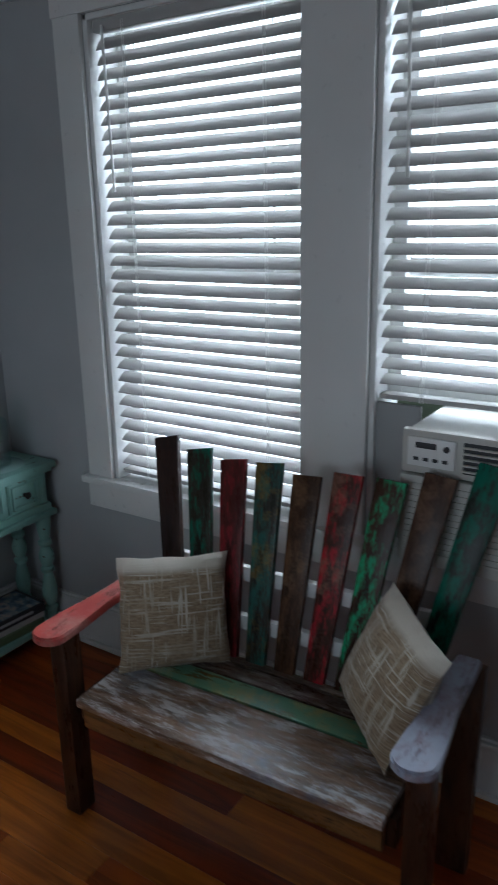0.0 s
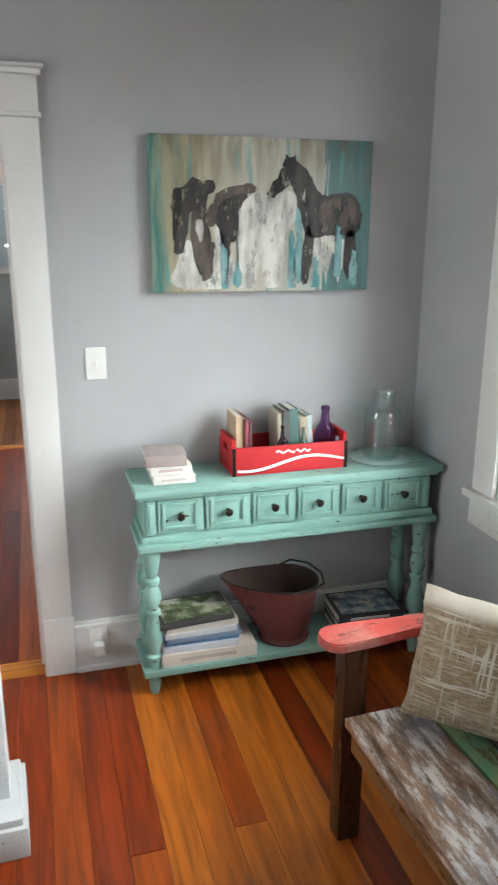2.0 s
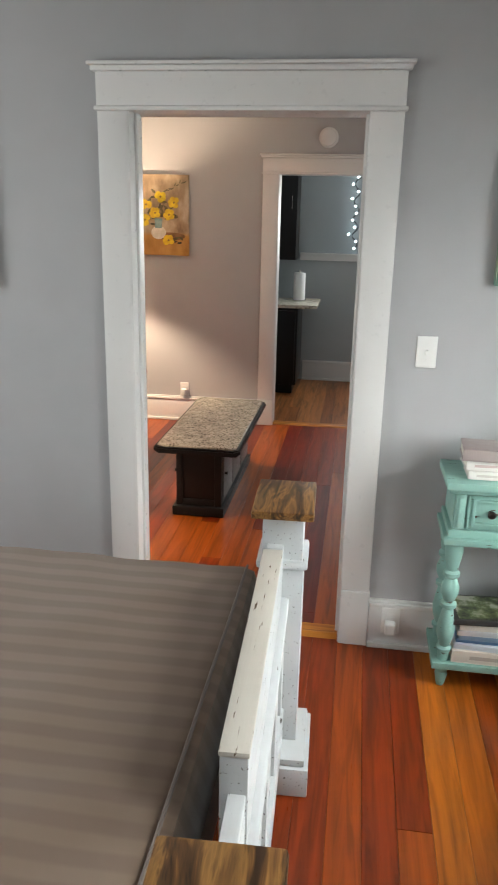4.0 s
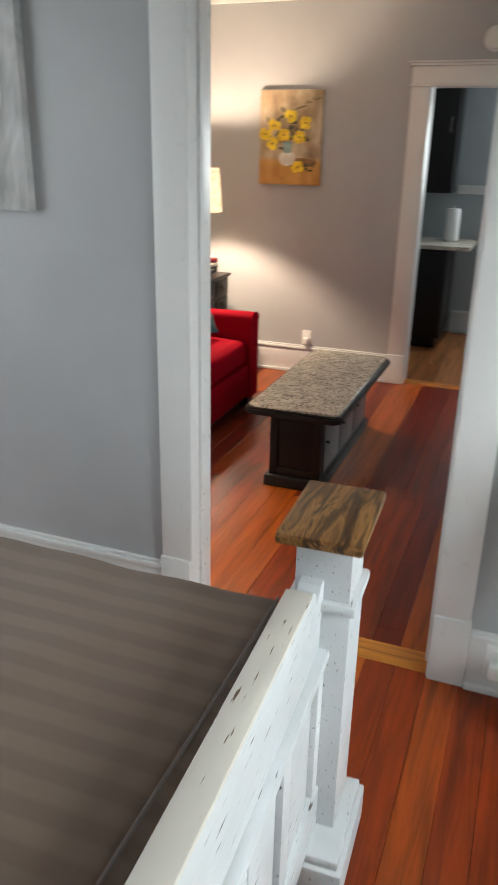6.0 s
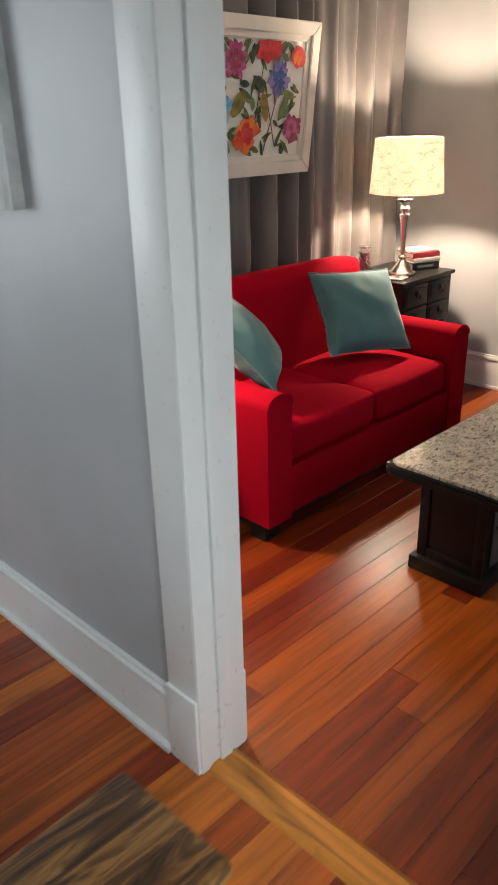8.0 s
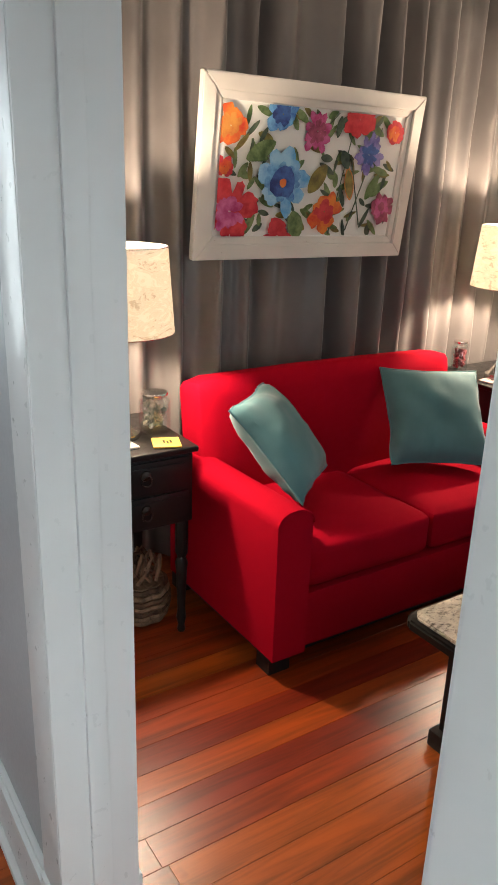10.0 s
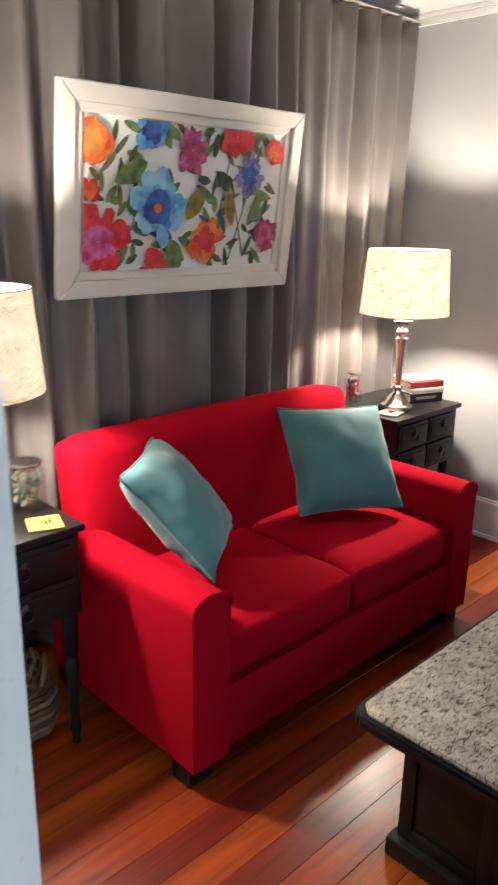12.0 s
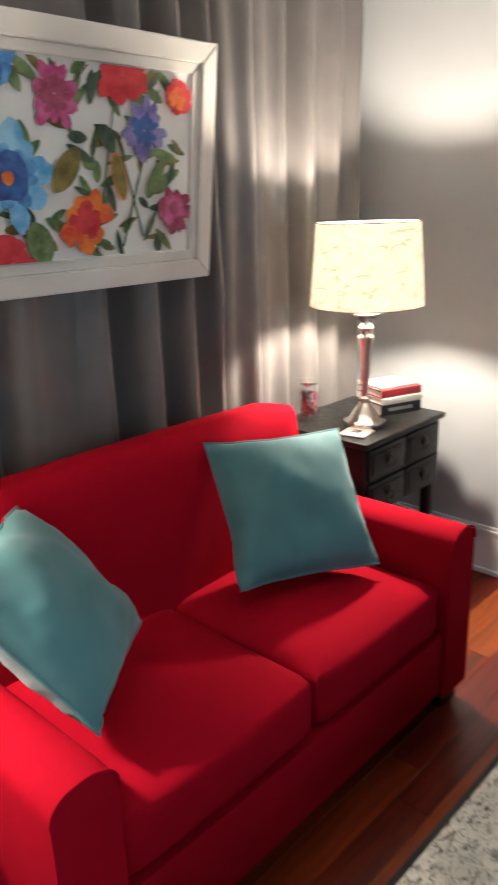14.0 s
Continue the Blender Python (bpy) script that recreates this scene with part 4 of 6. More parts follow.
# red bottle crate
CRATE = distressed("red_crate_paint", (0.47, 0.012, 0.018), (0.16, 0.09, 0.05), 0.37, 0.55, (3, 14, 14))
BAREWOOD = plank_wood("bare_crate_wood", (0.16, 0.10, 0.06), (0.22, 0.14, 0.085), (0.26, 0.17, 0.11), 0.6, "z")
crate = thing("bottle_crate", pose(CX + 0.0, 1.458, 0.841), "red wooden soda crate with white swoosh holding books", "crate")
part("front_board", box(bmesh.new(), (0.185, 0, 0), (0.198, 0.455, 0.105), 0.002), CRATE, crate)
part("rear_board", box(bmesh.new(), (0.0, 0, 0), (0.013, 0.455, 0.105), 0.002), CRATE, crate)
for y in (0, 0.440):
    part("end_board", boxes(((0.013, y, 0), (0.185, y + 0.015, 0.075)), ((0.013, y, 0.105), (0.185, y + 0.015, 0.135)), ((0.013, y, 0.075), (0.06, y + 0.015, 0.105)), ((0.14, y, 0.075), (0.185, y + 0.015, 0.105)), bevel=0.002), CRATE, crate)
    part("corner_strip", box(bmesh.new(), (0.198, y, 0), (0.200, y + 0.014, 0.106), 0.001), KNOB, crate, "grey metal corner strip")
part("base_board", box(bmesh.new(), (0.013, 0.015, 0), (0.185, 0.44, 0.010), 0.002), BAREWOOD, crate)
WHITEP = painted("white_crate_paint", (0.70, 0.66, 0.62), 0.6)
def ribbon(pts_top, pts_bot, name, mat, x0=0.1982, x1=0.1994):
    bm = bmesh.new()
    a = [bm.verts.new((x1, y, z)) for y, z in pts_top]
    b = [bm.verts.new((x1, y, z)) for y, z in pts_bot]
    for i in range(len(a) - 1):
        bm.faces.new((a[i], a[i + 1], b[i + 1], b[i]))
    out = bmesh.ops.extrude_face_region(bm, geom=list(bm.faces))
    for v in out["geom"]:
        if isinstance(v, bmesh.types.BMVert):
            v.co.x = x0
    return part(name, bm, mat, crate, "", False)
ys2 = [0.02 + 0.42 * i / 24 for i in range(25)]
wave = [0.036 + 0.020 * math.sin((y - 0.02) / 0.42 * 2 * math.pi * 0.9 - 2.2) + 0.02 * (y - 0.2) for y in ys2]
ribbon([(y, z + 0.007) for y, z in zip(ys2, wave)], [(y, z - 0.006 * (1 - 0.5 * abs(y - 0.23) / 0.2)) for y, z in zip(ys2, wave)], "white_swoosh", WHITEP)
for c, wd, ph in ((0.205, 0.075, 0.0), (0.275, 0.055, 0.8)):
    ys3 = [c - wd / 2 + wd * i / 40 for i in range(41)]
    mid = [0.080 + 0.004 * math.sin(i * 0.31 + ph) for i in range(41)]
    ribbon([(y, z + 0.0055) for y, z in zip(ys3, mid)], [(y, z - 0.0035) for y, z in zip(ys3, mid)], "script_mark", WHITEP)

# books and bottles standing in the crate
def upright_book(y, w, h, d, color, label, lean=0.0, x=0.03):
    ob = book("book", pose(CX + x, y, 0.852) @ Matrix.Rotation(radians(lean), 4, "X") @ pose(0, w, 0, 90, 0, 0) , d, h, w, color, label, "x+", "crate books")
    return ob
upright_book(1.482, 0.030, 0.205, 0.14, (0.44, 0.33, 0.22), "tan hardback book standing in the crate", 0, 0.02)
upright_book(1.514, 0.014, 0.195, 0.14, (0.20, 0.035, 0.05), "maroon book standing in the crate")
upright_book(1.530, 0.012, 0.185, 0.14, (0.09, 0.03, 0.04), "dark book standing in the crate")
upright_book(1.655, 0.018, 0.205, 0.12, (0.45, 0.40, 0.31), "cream book standing in the crate", 3)
upright_book(1.676, 0.024, 0.215, 0.13, (0.07, 0.075, 0.07), "charcoal book standing in the crate", 3)
upright_book(1.702, 0.036, 0.220, 0.13, (0.055, 0.12, 0.11), "dark green hardback standing in the crate", 4)
upright_book(1.742, 0.030, 0.185, 0.13, (0.40, 0.33, 0.24), "beige book standing in the crate", 4)
upright_book(1.774, 0.022, 0.190, 0.12, (0.36, 0.46, 0.46), "pale blue book standing in the crate", 5)
def glass_mat(name, color, rough=0.03):
    return plain(name, color, rough, Transmission_Weight=1.0, IOR=1.45)
def thin_glass(name, color, rough=0.04):
    """Thin-walled glass: clear, with a slight gloss."""
    k = Mat(name)
    k.color((0.9, 0.9, 0.9)).rough(rough).put(Metallic=1.0)
    clear_part = k.n("BsdfTransparent")
    clear_part.inputs["Color"].default_value = (*color, 1)
    mixer = k.n("MixShader")
    mixer.inputs[0].default_value = 0.09
    k.link(clear_part.outputs[0], mixer.inputs[1])
    k.link(k.b.outputs[0], mixer.inputs[2])
    k.link(mixer.outputs[0], k.t.nodes["Material Output"].inputs["Surface"])
    return k.m
PURPLE = glass_mat("purple_bottle_glass", (0.34, 0.05, 0.42))
AQUA = glass_mat("aqua_bottle_glass", (0.40, 0.72, 0.72))
MAROONG = glass_mat("maroon_bottle_glass", (0.16, 0.03, 0.08))
bottle_p = [(0.034, 0), (0.036, 0.01), (0.036, 0.10), (0.030, 0.125), (0.015, 0.155), (0.012, 0.195), (0.015, 0.20), (0.014, 0.212), (0.010, 0.212), (0.010, 0.19), (0.013, 0.155), (0.028, 0.122), (0.033, 0.10), (0.033, 0.012), (0, 0.010)]
solid("glass_bottle", lathe(bmesh.new(), [(r * 1.2, z) for r, z in bottle_p], 20), PURPLE, "purple glass bottle standing in the crate", "bottle", pose(CX + 0.11, 1.852, 0.852), "crate bottles")
solid("glass_bottle", lathe(bmesh.new(), [(r * 0.7, z * 0.75) for r, z in bottle_p], 18), MAROONG, "small maroon glass bottle in the crate", "bottle", pose(CX + 0.15, 1.668, 0.852), "crate bottles")
solid("glass_bottle", lathe(bmesh.new(), [(r * 0.7, z * 0.7) for r, z in bottle_p], 18), AQUA, "small aqua glass bottle in the crate", "bottle", pose(CX + 0.155, 1.745, 0.852), "crate bottles")
vase_p = [(0.070, 0.0), (0.074, 0.008), (0.074, 0.17), (0.070, 0.19), (0.046, 0.205), (0.044, 0.25), (0.050, 0.262), (0.047, 0.264), (0.041, 0.25), (0.043, 0.205), (0.067, 0.187), (0.071, 0.17), (0.071, 0.010), (0.0, 0.008)]
vg = thin_glass("pale_aqua_glass", (0.92, 0.97, 0.965))
solid("glass_vase", lathe(bmesh.new(), vase_p, 32), vg, "large pale aqua glass bottle vase on the console", "vase", pose(CX + 0.115, 2.095, 0.847))
solid("glass_plate", lathe(bmesh.new(), [(0.05, 0.0), (0.10, 0.003), (0.125, 0.006), (0.122, 0.008), (0.05, 0.004), (0, 0.004)], 36), plain("pale_aqua_pressed_glass", (0.36, 0.52, 0.49), 0.12), "pale glass plate under the vase", "plate", pose(CX + 0.12, 2.09, 0.841))

# shelf below: books and coal bucket
z = 0.116
stack = [(0.20, 0.37, 0.050, (0.60, 0.54, 0.48), "cream cookbook lying on the lower shelf"), (0.18, 0.29, 0.022, (0.52, 0.55, 0.60), "pale magazine in a stack"), (0.18, 0.29, 0.018, (0.10, 0.20, 0.36), "blue magazine in a stack"),
         (0.19, 0.29, 0.018, (0.16, 0.24, 0.34), "slate blue magazine in a stack"), (0.18, 0.28, 0.020, (0.46, 0.48, 0.50), "grey magazine in a stack"), (0.19, 0.28, 0.026, (0.50, 0.47, 0.42), "thick magazine in a stack")]
rnd = random.Random(3)
for w, d, h, c, lab in stack:
    book("book", pose(CX + 0.045 + rnd.uniform(-0.01, 0.01), 1.165 + rnd.uniform(0, 0.02) + (0.01 if d < 0.3 else 0), z, 0, 0, rnd.uniform(-3, 3)), w, d, h, c, lab, "x+", "shelf books", (0.42, 0.36, 0.32) if h > 0.04 else None)
    z += h + 0.0006
def photo_cover(name, a, b, c, sc=14):
    k = Mat(name)
    k.color(k.ramp(k.noise(k.coords(), sc, 5, 0.6), [(0.38, a), (0.5, b), (0.62, c)])).rough(0.3)
    return k.m
top_book = book("book", pose(CX + 0.04, 1.155, z, 0, 0, 4), 0.20, 0.29, 0.022, (0.05, 0.05, 0.05), "black book with a leafy photo cover on a stack", "x+", "shelf books")
part("cover_picture", box(bmesh.new(), (0.01, 0.02, 0.022), (0.19, 0.285, 0.0228)), photo_cover("leafy_picture", (0.01, 0.012, 0.01), (0.10, 0.13, 0.05), (0.42, 0.42, 0.36)), top_book)
z = 0.116
for w, d, h, c, lab in ((0.20, 0.27, 0.035, (0.10, 0.14, 0.07), "dark green book lying on the lower shelf"), (0.19, 0.27, 0.030, (0.55, 0.55, 0.52), "white book in a stack"), (0.20, 0.28, 0.040, (0.03, 0.03, 0.035), "black glossy book in a stack")):
    b2 = book("book", pose(CX + 0.03, 1.905 + (0.01 if h < 0.032 else 0), z, 0, 0, -4), w, d, h, c, lab, "x+", "shelf books", (0.5, 0.5, 0.5) if h > 0.036 else None)
    z += h + 0.0006
part("cover_picture", box(bmesh.new(), (0.01, 0.015, 0.040), (0.19, 0.265, 0.0408)), photo_cover("city_picture", (0.03, 0.05, 0.08), (0.16, 0.24, 0.30), (0.50, 0.42, 0.36), 22), b2)

RUST = distressed("rusty_red_enamel", (0.135, 0.032, 0.032), (0.045, 0.022, 0.016), 0.46, 0.55, (6, 6, 3))
bucket = thing("coal_bucket", pose(CX + 0.130, 1.690, 0.116), "rusty red coal scuttle bucket with wide spout on the shelf", "coal bucket")
prof = [(0.100, 0.0), (0.106, 0.012), (0.098, 0.024), (0.102, 0.03), (0.122, 0.13), (0.133, 0.20), (0.136, 0.252)]
seg = 36
RUSTIN = painted("dark_rusty_inside", (0.035, 0.018, 0.014), 0.7, 0.3)
for inner in (0, 1):
    bm = bmesh.new()
    rings = []
    for r, h in prof:
        ring = []
        for i in range(seg):
            a = 2 * math.pi * i / seg
            f = max(0.0, (h - 0.03) / 0.222) ** 1.3
            spout = max(0.0, -math.sin(a)) ** 2
            rr = r * (1 + (0.014 if i % 2 and 0.03 < h < 0.19 else 0)) - (0.004 if inner else 0)
            ring.append(bm.verts.new((rr * math.cos(a) * 0.96, rr * math.sin(a) - 0.125 * f * spout, max(h, 0.006 * inner) + 0.038 * f * spout)))
        rings.append(ring)
    for a, b in zip(rings, rings[1:]):
        for i in range(seg):
            bm.faces.new((a[i], a[(i + 1) % seg], b[(i + 1) % seg], b[i]))
    bm.faces.new(rings[0][::-1])
    part("lining" if inner else "body", bm, RUSTIN if inner else RUST, bucket)
rim = [(0.136 * math.cos(a) * 0.96, 0.136 * math.sin(a) - 0.125 * max(0, -math.sin(a)) ** 2, 0.252 + 0.038 * max(0, -math.sin(a)) ** 2) for a in (2 * math.pi * i / 36 for i in range(36))]
part("rim", tube(bmesh.new(), rim, 0.004, 6, True), KNOB, bucket, "dark rolled rim")
bail = [(-0.130, 0.01, 0.246), (-0.132, 0.07, 0.268), (-0.09, 0.135, 0.264), (0.0, 0.160, 0.256), (0.09, 0.135, 0.256), (0.132, 0.07, 0.256), (0.130, 0.01, 0.246)]
part("bail_handle", tube(bmesh.new(), bail, 0.004, 6), KNOB, bucket, "dark wire handle")
part("side_lug", boxes(((0.118, -0.012, 0.222), (0.135, 0.012, 0.248)), bevel=0.005), RUST, bucket)

# ---- pictures in the bedroom ----
def canvas(name, m, w, h, d, material, label):
    ob = thing(name, m, label, "painting")
    part("canvas", box(bmesh.new(), (-w / 2, 0, -h / 2), (w / 2, d, h / 2), 0.003), material, ob)
    return ob


def shape(ob, name, pts, w, h, depth, material, lift=0.0008):
    """A flat patch of paint on a canvas; pts in shares of its width and height from the lower left."""
    bm = bmesh.new()
    vs = [bm.verts.new((-(u - 0.5) * w, depth + lift, (v - 0.5) * h)) for u, v in pts]
    bm.faces.new(vs)
    bmesh.ops.triangulate(bm, faces=bm.faces)
    return part(name, bm, material, ob, "", False)


def smooth_loop(pts, n=6, jitter=0.0, rnd=None):
    """A rounded closed line through points."""
    out = []
    k = len(pts)
    for i in range(k):
        p0, p1, p2, p3 = (Vector((*pts[(i + j) % k], 0)) for j in (-1, 0, 1, 2))
        for s in range(n):
            t = s / n
            q = 0.5 * ((2 * p1) + (p2 - p0) * t + (2 * p0 - 5 * p1 + 4 * p2 - p3) * t * t + (3 * p1 - p0 - 3 * p2 + p3) * t ** 3)
            out.append((q.x + (rnd.uniform(-jitter, jitter) if rnd else 0), q.y + (rnd.uniform(-jitter, jitter) if rnd else 0)))
    return out


def horse_ground():
    """Streaked ground: teal at both sides, umber above, cream between."""
    k = Mat("teal_cream_brush_strokes")
    sep = k.n("SeparateXYZ")
    k.link(k.coords(), sep.inputs[0])
    streak = k.noise(k.coords((9, 1, 1.1)), 2.6, 6, 0.65, 0.5)
    across = k.n("MapRange")
    across.inputs["From Min"].default_value, across.inputs["From Max"].default_value = 0.42, -0.42
    k.link(sep.outputs["X"], across.inputs["Value"])
    wob = k.n("Math")
    wob.operation = "MULTIPLY_ADD"
    wob.inputs[1].default_value = 0.42
    k.link(streak, wob.inputs[0])
    k.link(across.outputs[0], wob.inputs[2])
    col = k.ramp(wob.outputs[0], [(0.19, (0.05, 0.19, 0.17)), (0.26, (0.22, 0.27, 0.20)), (0.36, (0.36, 0.31, 0.20)), (0.52, (0.46, 0.44, 0.36)), (1.04, (0.42, 0.42, 0.37)), (1.14, (0.24, 0.29, 0.27)), (1.23, (0.08, 0.17, 0.17))])
    up = k.n("MapRange")
    up.inputs["From Min"].default_value, up.inputs["From Max"].default_value = 0.05, 0.30
    k.link(sep.outputs["Z"], up.inputs["Value"])
    dark = k.mix(1.0, k.ramp(k.noise(k.coords((6, 1, 1.2)), 3.0, 5), [(0.42, 0.0), (0.62, 0.85)]), up.outputs[0], "MULTIPLY")
    col = k.mix(dark, col, (0.15, 0.11, 0.065))
    teal = k.ramp(k.noise(k.coords((14, 1, 1.3)), 2.2, 4), [(0.60, 0.0), (0.68, 0.7)])
    col = k.mix(teal, col, (0.10, 0.32, 0.31))
    k.color(k.mix(0.45, col, k.ramp(streak, [(0.35, 0.6), (0.6, 1.15)]), "MULTIPLY")).rough(0.6)
    k.bump(streak, 0.2, 0.001)
    return k.m


def brushed(name, color, other, scale=10):
    k = Mat(name)
    k.color(k.ramp(k.noise(k.coords((5, 1, 1.4)), scale * 0.4, 6, 0.65), [(0.38, color), (0.62, other)])).rough(0.6)
    k.link(k.ramp(k.noise(k.coords((3, 1, 1)), 14, 7, 0.75), [(0.36, 0.0), (0.46, 1.0)]), k.b.inputs["Alpha"])
    return k.m


PW, PH = 0.835, 0.535
horses = canvas("horse_painting", pose(XW, 1.633, 1.762, 0, 0, -90), PW, PH, 0.035, horse_ground(), "canvas painting of several horses on a teal ground")
DARKH = brushed("dark_horse_paint", (0.012, 0.010, 0.011), (0.055, 0.046, 0.044))
PALEH = brushed("pale_horse_paint", (0.30, 0.30, 0.28), (0.66, 0.65, 0.61))
BROWNH = brushed("brown_horse_paint", (0.030, 0.022, 0.020), (0.12, 0.090, 0.075))
rp = random.Random(8)
def hs(name, pts, mat, lift):
    pts = [(min(0.985, max(0.015, u)), min(0.985, max(0.02, v))) for u, v in smooth_loop(pts, 5, 0.007, rp)]
    shape(horses, name, pts, PW, PH, 0.035, mat, lift)
hs("pale_ground", [(0.10, 0.04), (0.12, 0.26), (0.17, 0.34), (0.20, 0.20), (0.26, 0.30), (0.30, 0.46), (0.34, 0.34), (0.36, 0.05)], PALEH, 0.0007)
hs("pale_horse", [(0.385, 0.03), (0.385, 0.30), (0.375, 0.52), (0.41, 0.61), (0.47, 0.65), (0.55, 0.62), (0.61, 0.67), (0.645, 0.60), (0.64, 0.47), (0.60, 0.40), (0.585, 0.22), (0.56, 0.03), (0.51, 0.02), (0.48, 0.20), (0.45, 0.02)], PALEH, 0.0009)
hs("pale_legs", [(0.72, 0.05), (0.735, 0.36), (0.80, 0.38), (0.86, 0.36), (0.89, 0.30), (0.85, 0.05), (0.82, 0.26), (0.79, 0.04), (0.765, 0.24)], PALEH, 0.0010)
hs("brown_back", [(0.24, 0.46), (0.27, 0.62), (0.33, 0.68), (0.44, 0.71), (0.46, 0.66), (0.38, 0.63), (0.32, 0.57), (0.27, 0.44)], BROWNH, 0.0012)
hs("black_flank", [(0.28, 0.46), (0.31, 0.58), (0.36, 0.63), (0.425, 0.64), (0.385, 0.53), (0.372, 0.34), (0.345, 0.33), (0.335, 0.12), (0.318, 0.12), (0.315, 0.36)], DARKH, 0.0014)
hs("dark_neck", [(0.085, 0.55), (0.10, 0.66), (0.14, 0.68), (0.18, 0.74), (0.21, 0.72), (0.27, 0.72), (0.275, 0.66), (0.24, 0.62), (0.235, 0.52), (0.17, 0.52), (0.155, 0.36), (0.12, 0.25), (0.095, 0.28), (0.10, 0.42)], DARKH, 0.0015)
hs("brown_face", [(0.175, 0.52), (0.235, 0.52), (0.25, 0.38), (0.275, 0.28), (0.255, 0.11), (0.225, 0.08), (0.20, 0.17), (0.175, 0.32)], BROWNH, 0.0017)
hs("pale_blaze", [(0.195, 0.46), (0.215, 0.47), (0.225, 0.36), (0.205, 0.34)], PALEH, 0.0019)
hs("dark_horse", [(0.66, 0.50), (0.70, 0.37), (0.78, 0.37), (0.86, 0.38), (0.92, 0.36), (0.955, 0.46), (0.95, 0.56), (0.91, 0.65), (0.86, 0.66), (0.79, 0.64), (0.72, 0.66), (0.67, 0.62)], DARKH, 0.0020)
hs("dark_neck", [(0.66, 0.54), (0.76, 0.63), (0.73, 0.70), (0.70, 0.79), (0.65, 0.85), (0.61, 0.85), (0.61, 0.74), (0.64, 0.66)], DARKH, 0.00205)
hs("dark_head", [(0.515, 0.66), (0.53, 0.62), (0.60, 0.69), (0.65, 0.74), (0.645, 0.84), (0.59, 0.84), (0.56, 0.77)], DARKH, 0.0021)
hs("dark_ear", [(0.585, 0.83), (0.60, 0.90), (0.62, 0.84), (0.63, 0.91), (0.645, 0.83)], DARKH, 0.00215)
hs("dark_leg", [(0.675, 0.08), (0.705, 0.08), (0.725, 0.38), (0.685, 0.40)], DARKH, 0.0020)
hs("dark_leg", [(0.885, 0.11), (0.91, 0.10), (0.935, 0.38), (0.885, 0.39)], DARKH, 0.0020)
hs("brown_barrel", [(0.755, 0.58), (0.80, 0.61), (0.87, 0.63), (0.92, 0.60), (0.925, 0.48), (0.87, 0.42), (0.80, 0.40), (0.76, 0.46)], BROWNH, 0.0023)
DRIP = brushed("teal_paint", (0.07, 0.24, 0.26), (0.24, 0.40, 0.40))
for x, v0, v1 in ((0.315, 0.03, 0.30), (0.375, 0.04, 0.2), (0.625, 0.02, 0.38), (0.655, 0.10, 0.52), (0.74, 0.02, 0.22), (0.845, 0.12, 0.42), (0.925, 0.02, 0.26)):
    hs("teal_drip", [(x - 0.014, v0), (x - 0.008, v1), (x + 0.010, v1 - 0.02), (x + 0.018, v0)], DRIP, 0.0024)


def grey_cloud():
    k = Mat("soft_grey_brush_strokes")
    k.color(k.ramp(k.noise(k.coords((1.4, 1, 0.8)), 4.5, 6, 0.6, 1.0), [(0.32, (0.28, 0.285, 0.28)), (0.5, (0.46, 0.465, 0.46)), (0.68, (0.64, 0.64, 0.63))])).rough(0.55)
    return k.m
grey = canvas("grey_painting", pose(XW, -1.06, 1.845, 0, 0, -90), 0.78, 0.84, 0.035, grey_cloud(), "large canvas painting in soft greys and white")
for cu, cv, ra, rb2 in ((0.70, 0.50, 0.20, 0.12), (0.80, 0.38, 0.10, 0.16), (0.55, 0.30, 0.16, 0.07)):
    shape(grey, "white_sweep", smooth_loop([(cu + ra * math.cos(q) * (1 + 0.2 * math.sin(3 * q)), cv + rb2 * math.sin(q)) for q in (0.2 + 2 * math.pi * i / 9 for i in range(9))], 4), 0.78, 0.84, 0.035, brushed("white_sweep_paint", (0.46, 0.46, 0.455), (0.64, 0.64, 0.63)), 0.0006 + 0.0004 * ra)

# ---- living room: curtain ----
bm = bmesh.new()
cu0, cu1 = -5.66, -2.66
nx, nz = 760, 16
cols = []
def fold(x, f):
    """Depth of the folds at x, f: share of the height."""
    p = x * 35 + 4.5 * noise.noise(Vector((x * 1.9, 0, 0)))
    a = 0.042 + 0.034 * noise.noise(Vector((x * 2.1, 5, f * 0.8)))
    return a * math.sin(p + 0.25 * math.sin(p) + 0.9 * noise.noise(Vector((x * 3, f * 1.2, 2)))) + 0.016 * math.sin(p * 0.43 + 1) + 0.013 * math.sin(p * 1.73 + 2 + 3.0 * noise.noise(Vector((x * 1.4, f * 0.9, 9)))) + 0.006 * noise.noise(Vector((x * 9, f * 14, 7)))
for i in range(nx + 1):
    x = cu0 + (cu1 - cu0) * i / nx
    cols.append([bm.verts.new((x + 0.012 * noise.noise(Vector((x * 5, j * 0.3, 1))), YS + 0.085 + fold(x, j / nz), 0.02 + 2.53 * j / nz)) for j in range(nz + 1)])
for a, b in zip(cols, cols[1:]):
    for j in range(nz):
        bm.faces.new((a[j], b[j], b[j + 1], a[j + 1]))
cur = thing("curtain", pose(0, 0, 0), "floor-length grey satin curtain covering the whole wall", "curtain")
cloth = part("drape", bm, CURTAIN, cur, "", True, 179)
cloth.modifiers.new("thickness", "SOLIDIFY").thickness = 0.002
part("rod", tube(bmesh.new(), [(cu0 - 0.05, YS + 0.085, 2.56), (cu1 + 0.04, YS + 0.085, 2.56)], 0.012, 10), CHROME, cur)

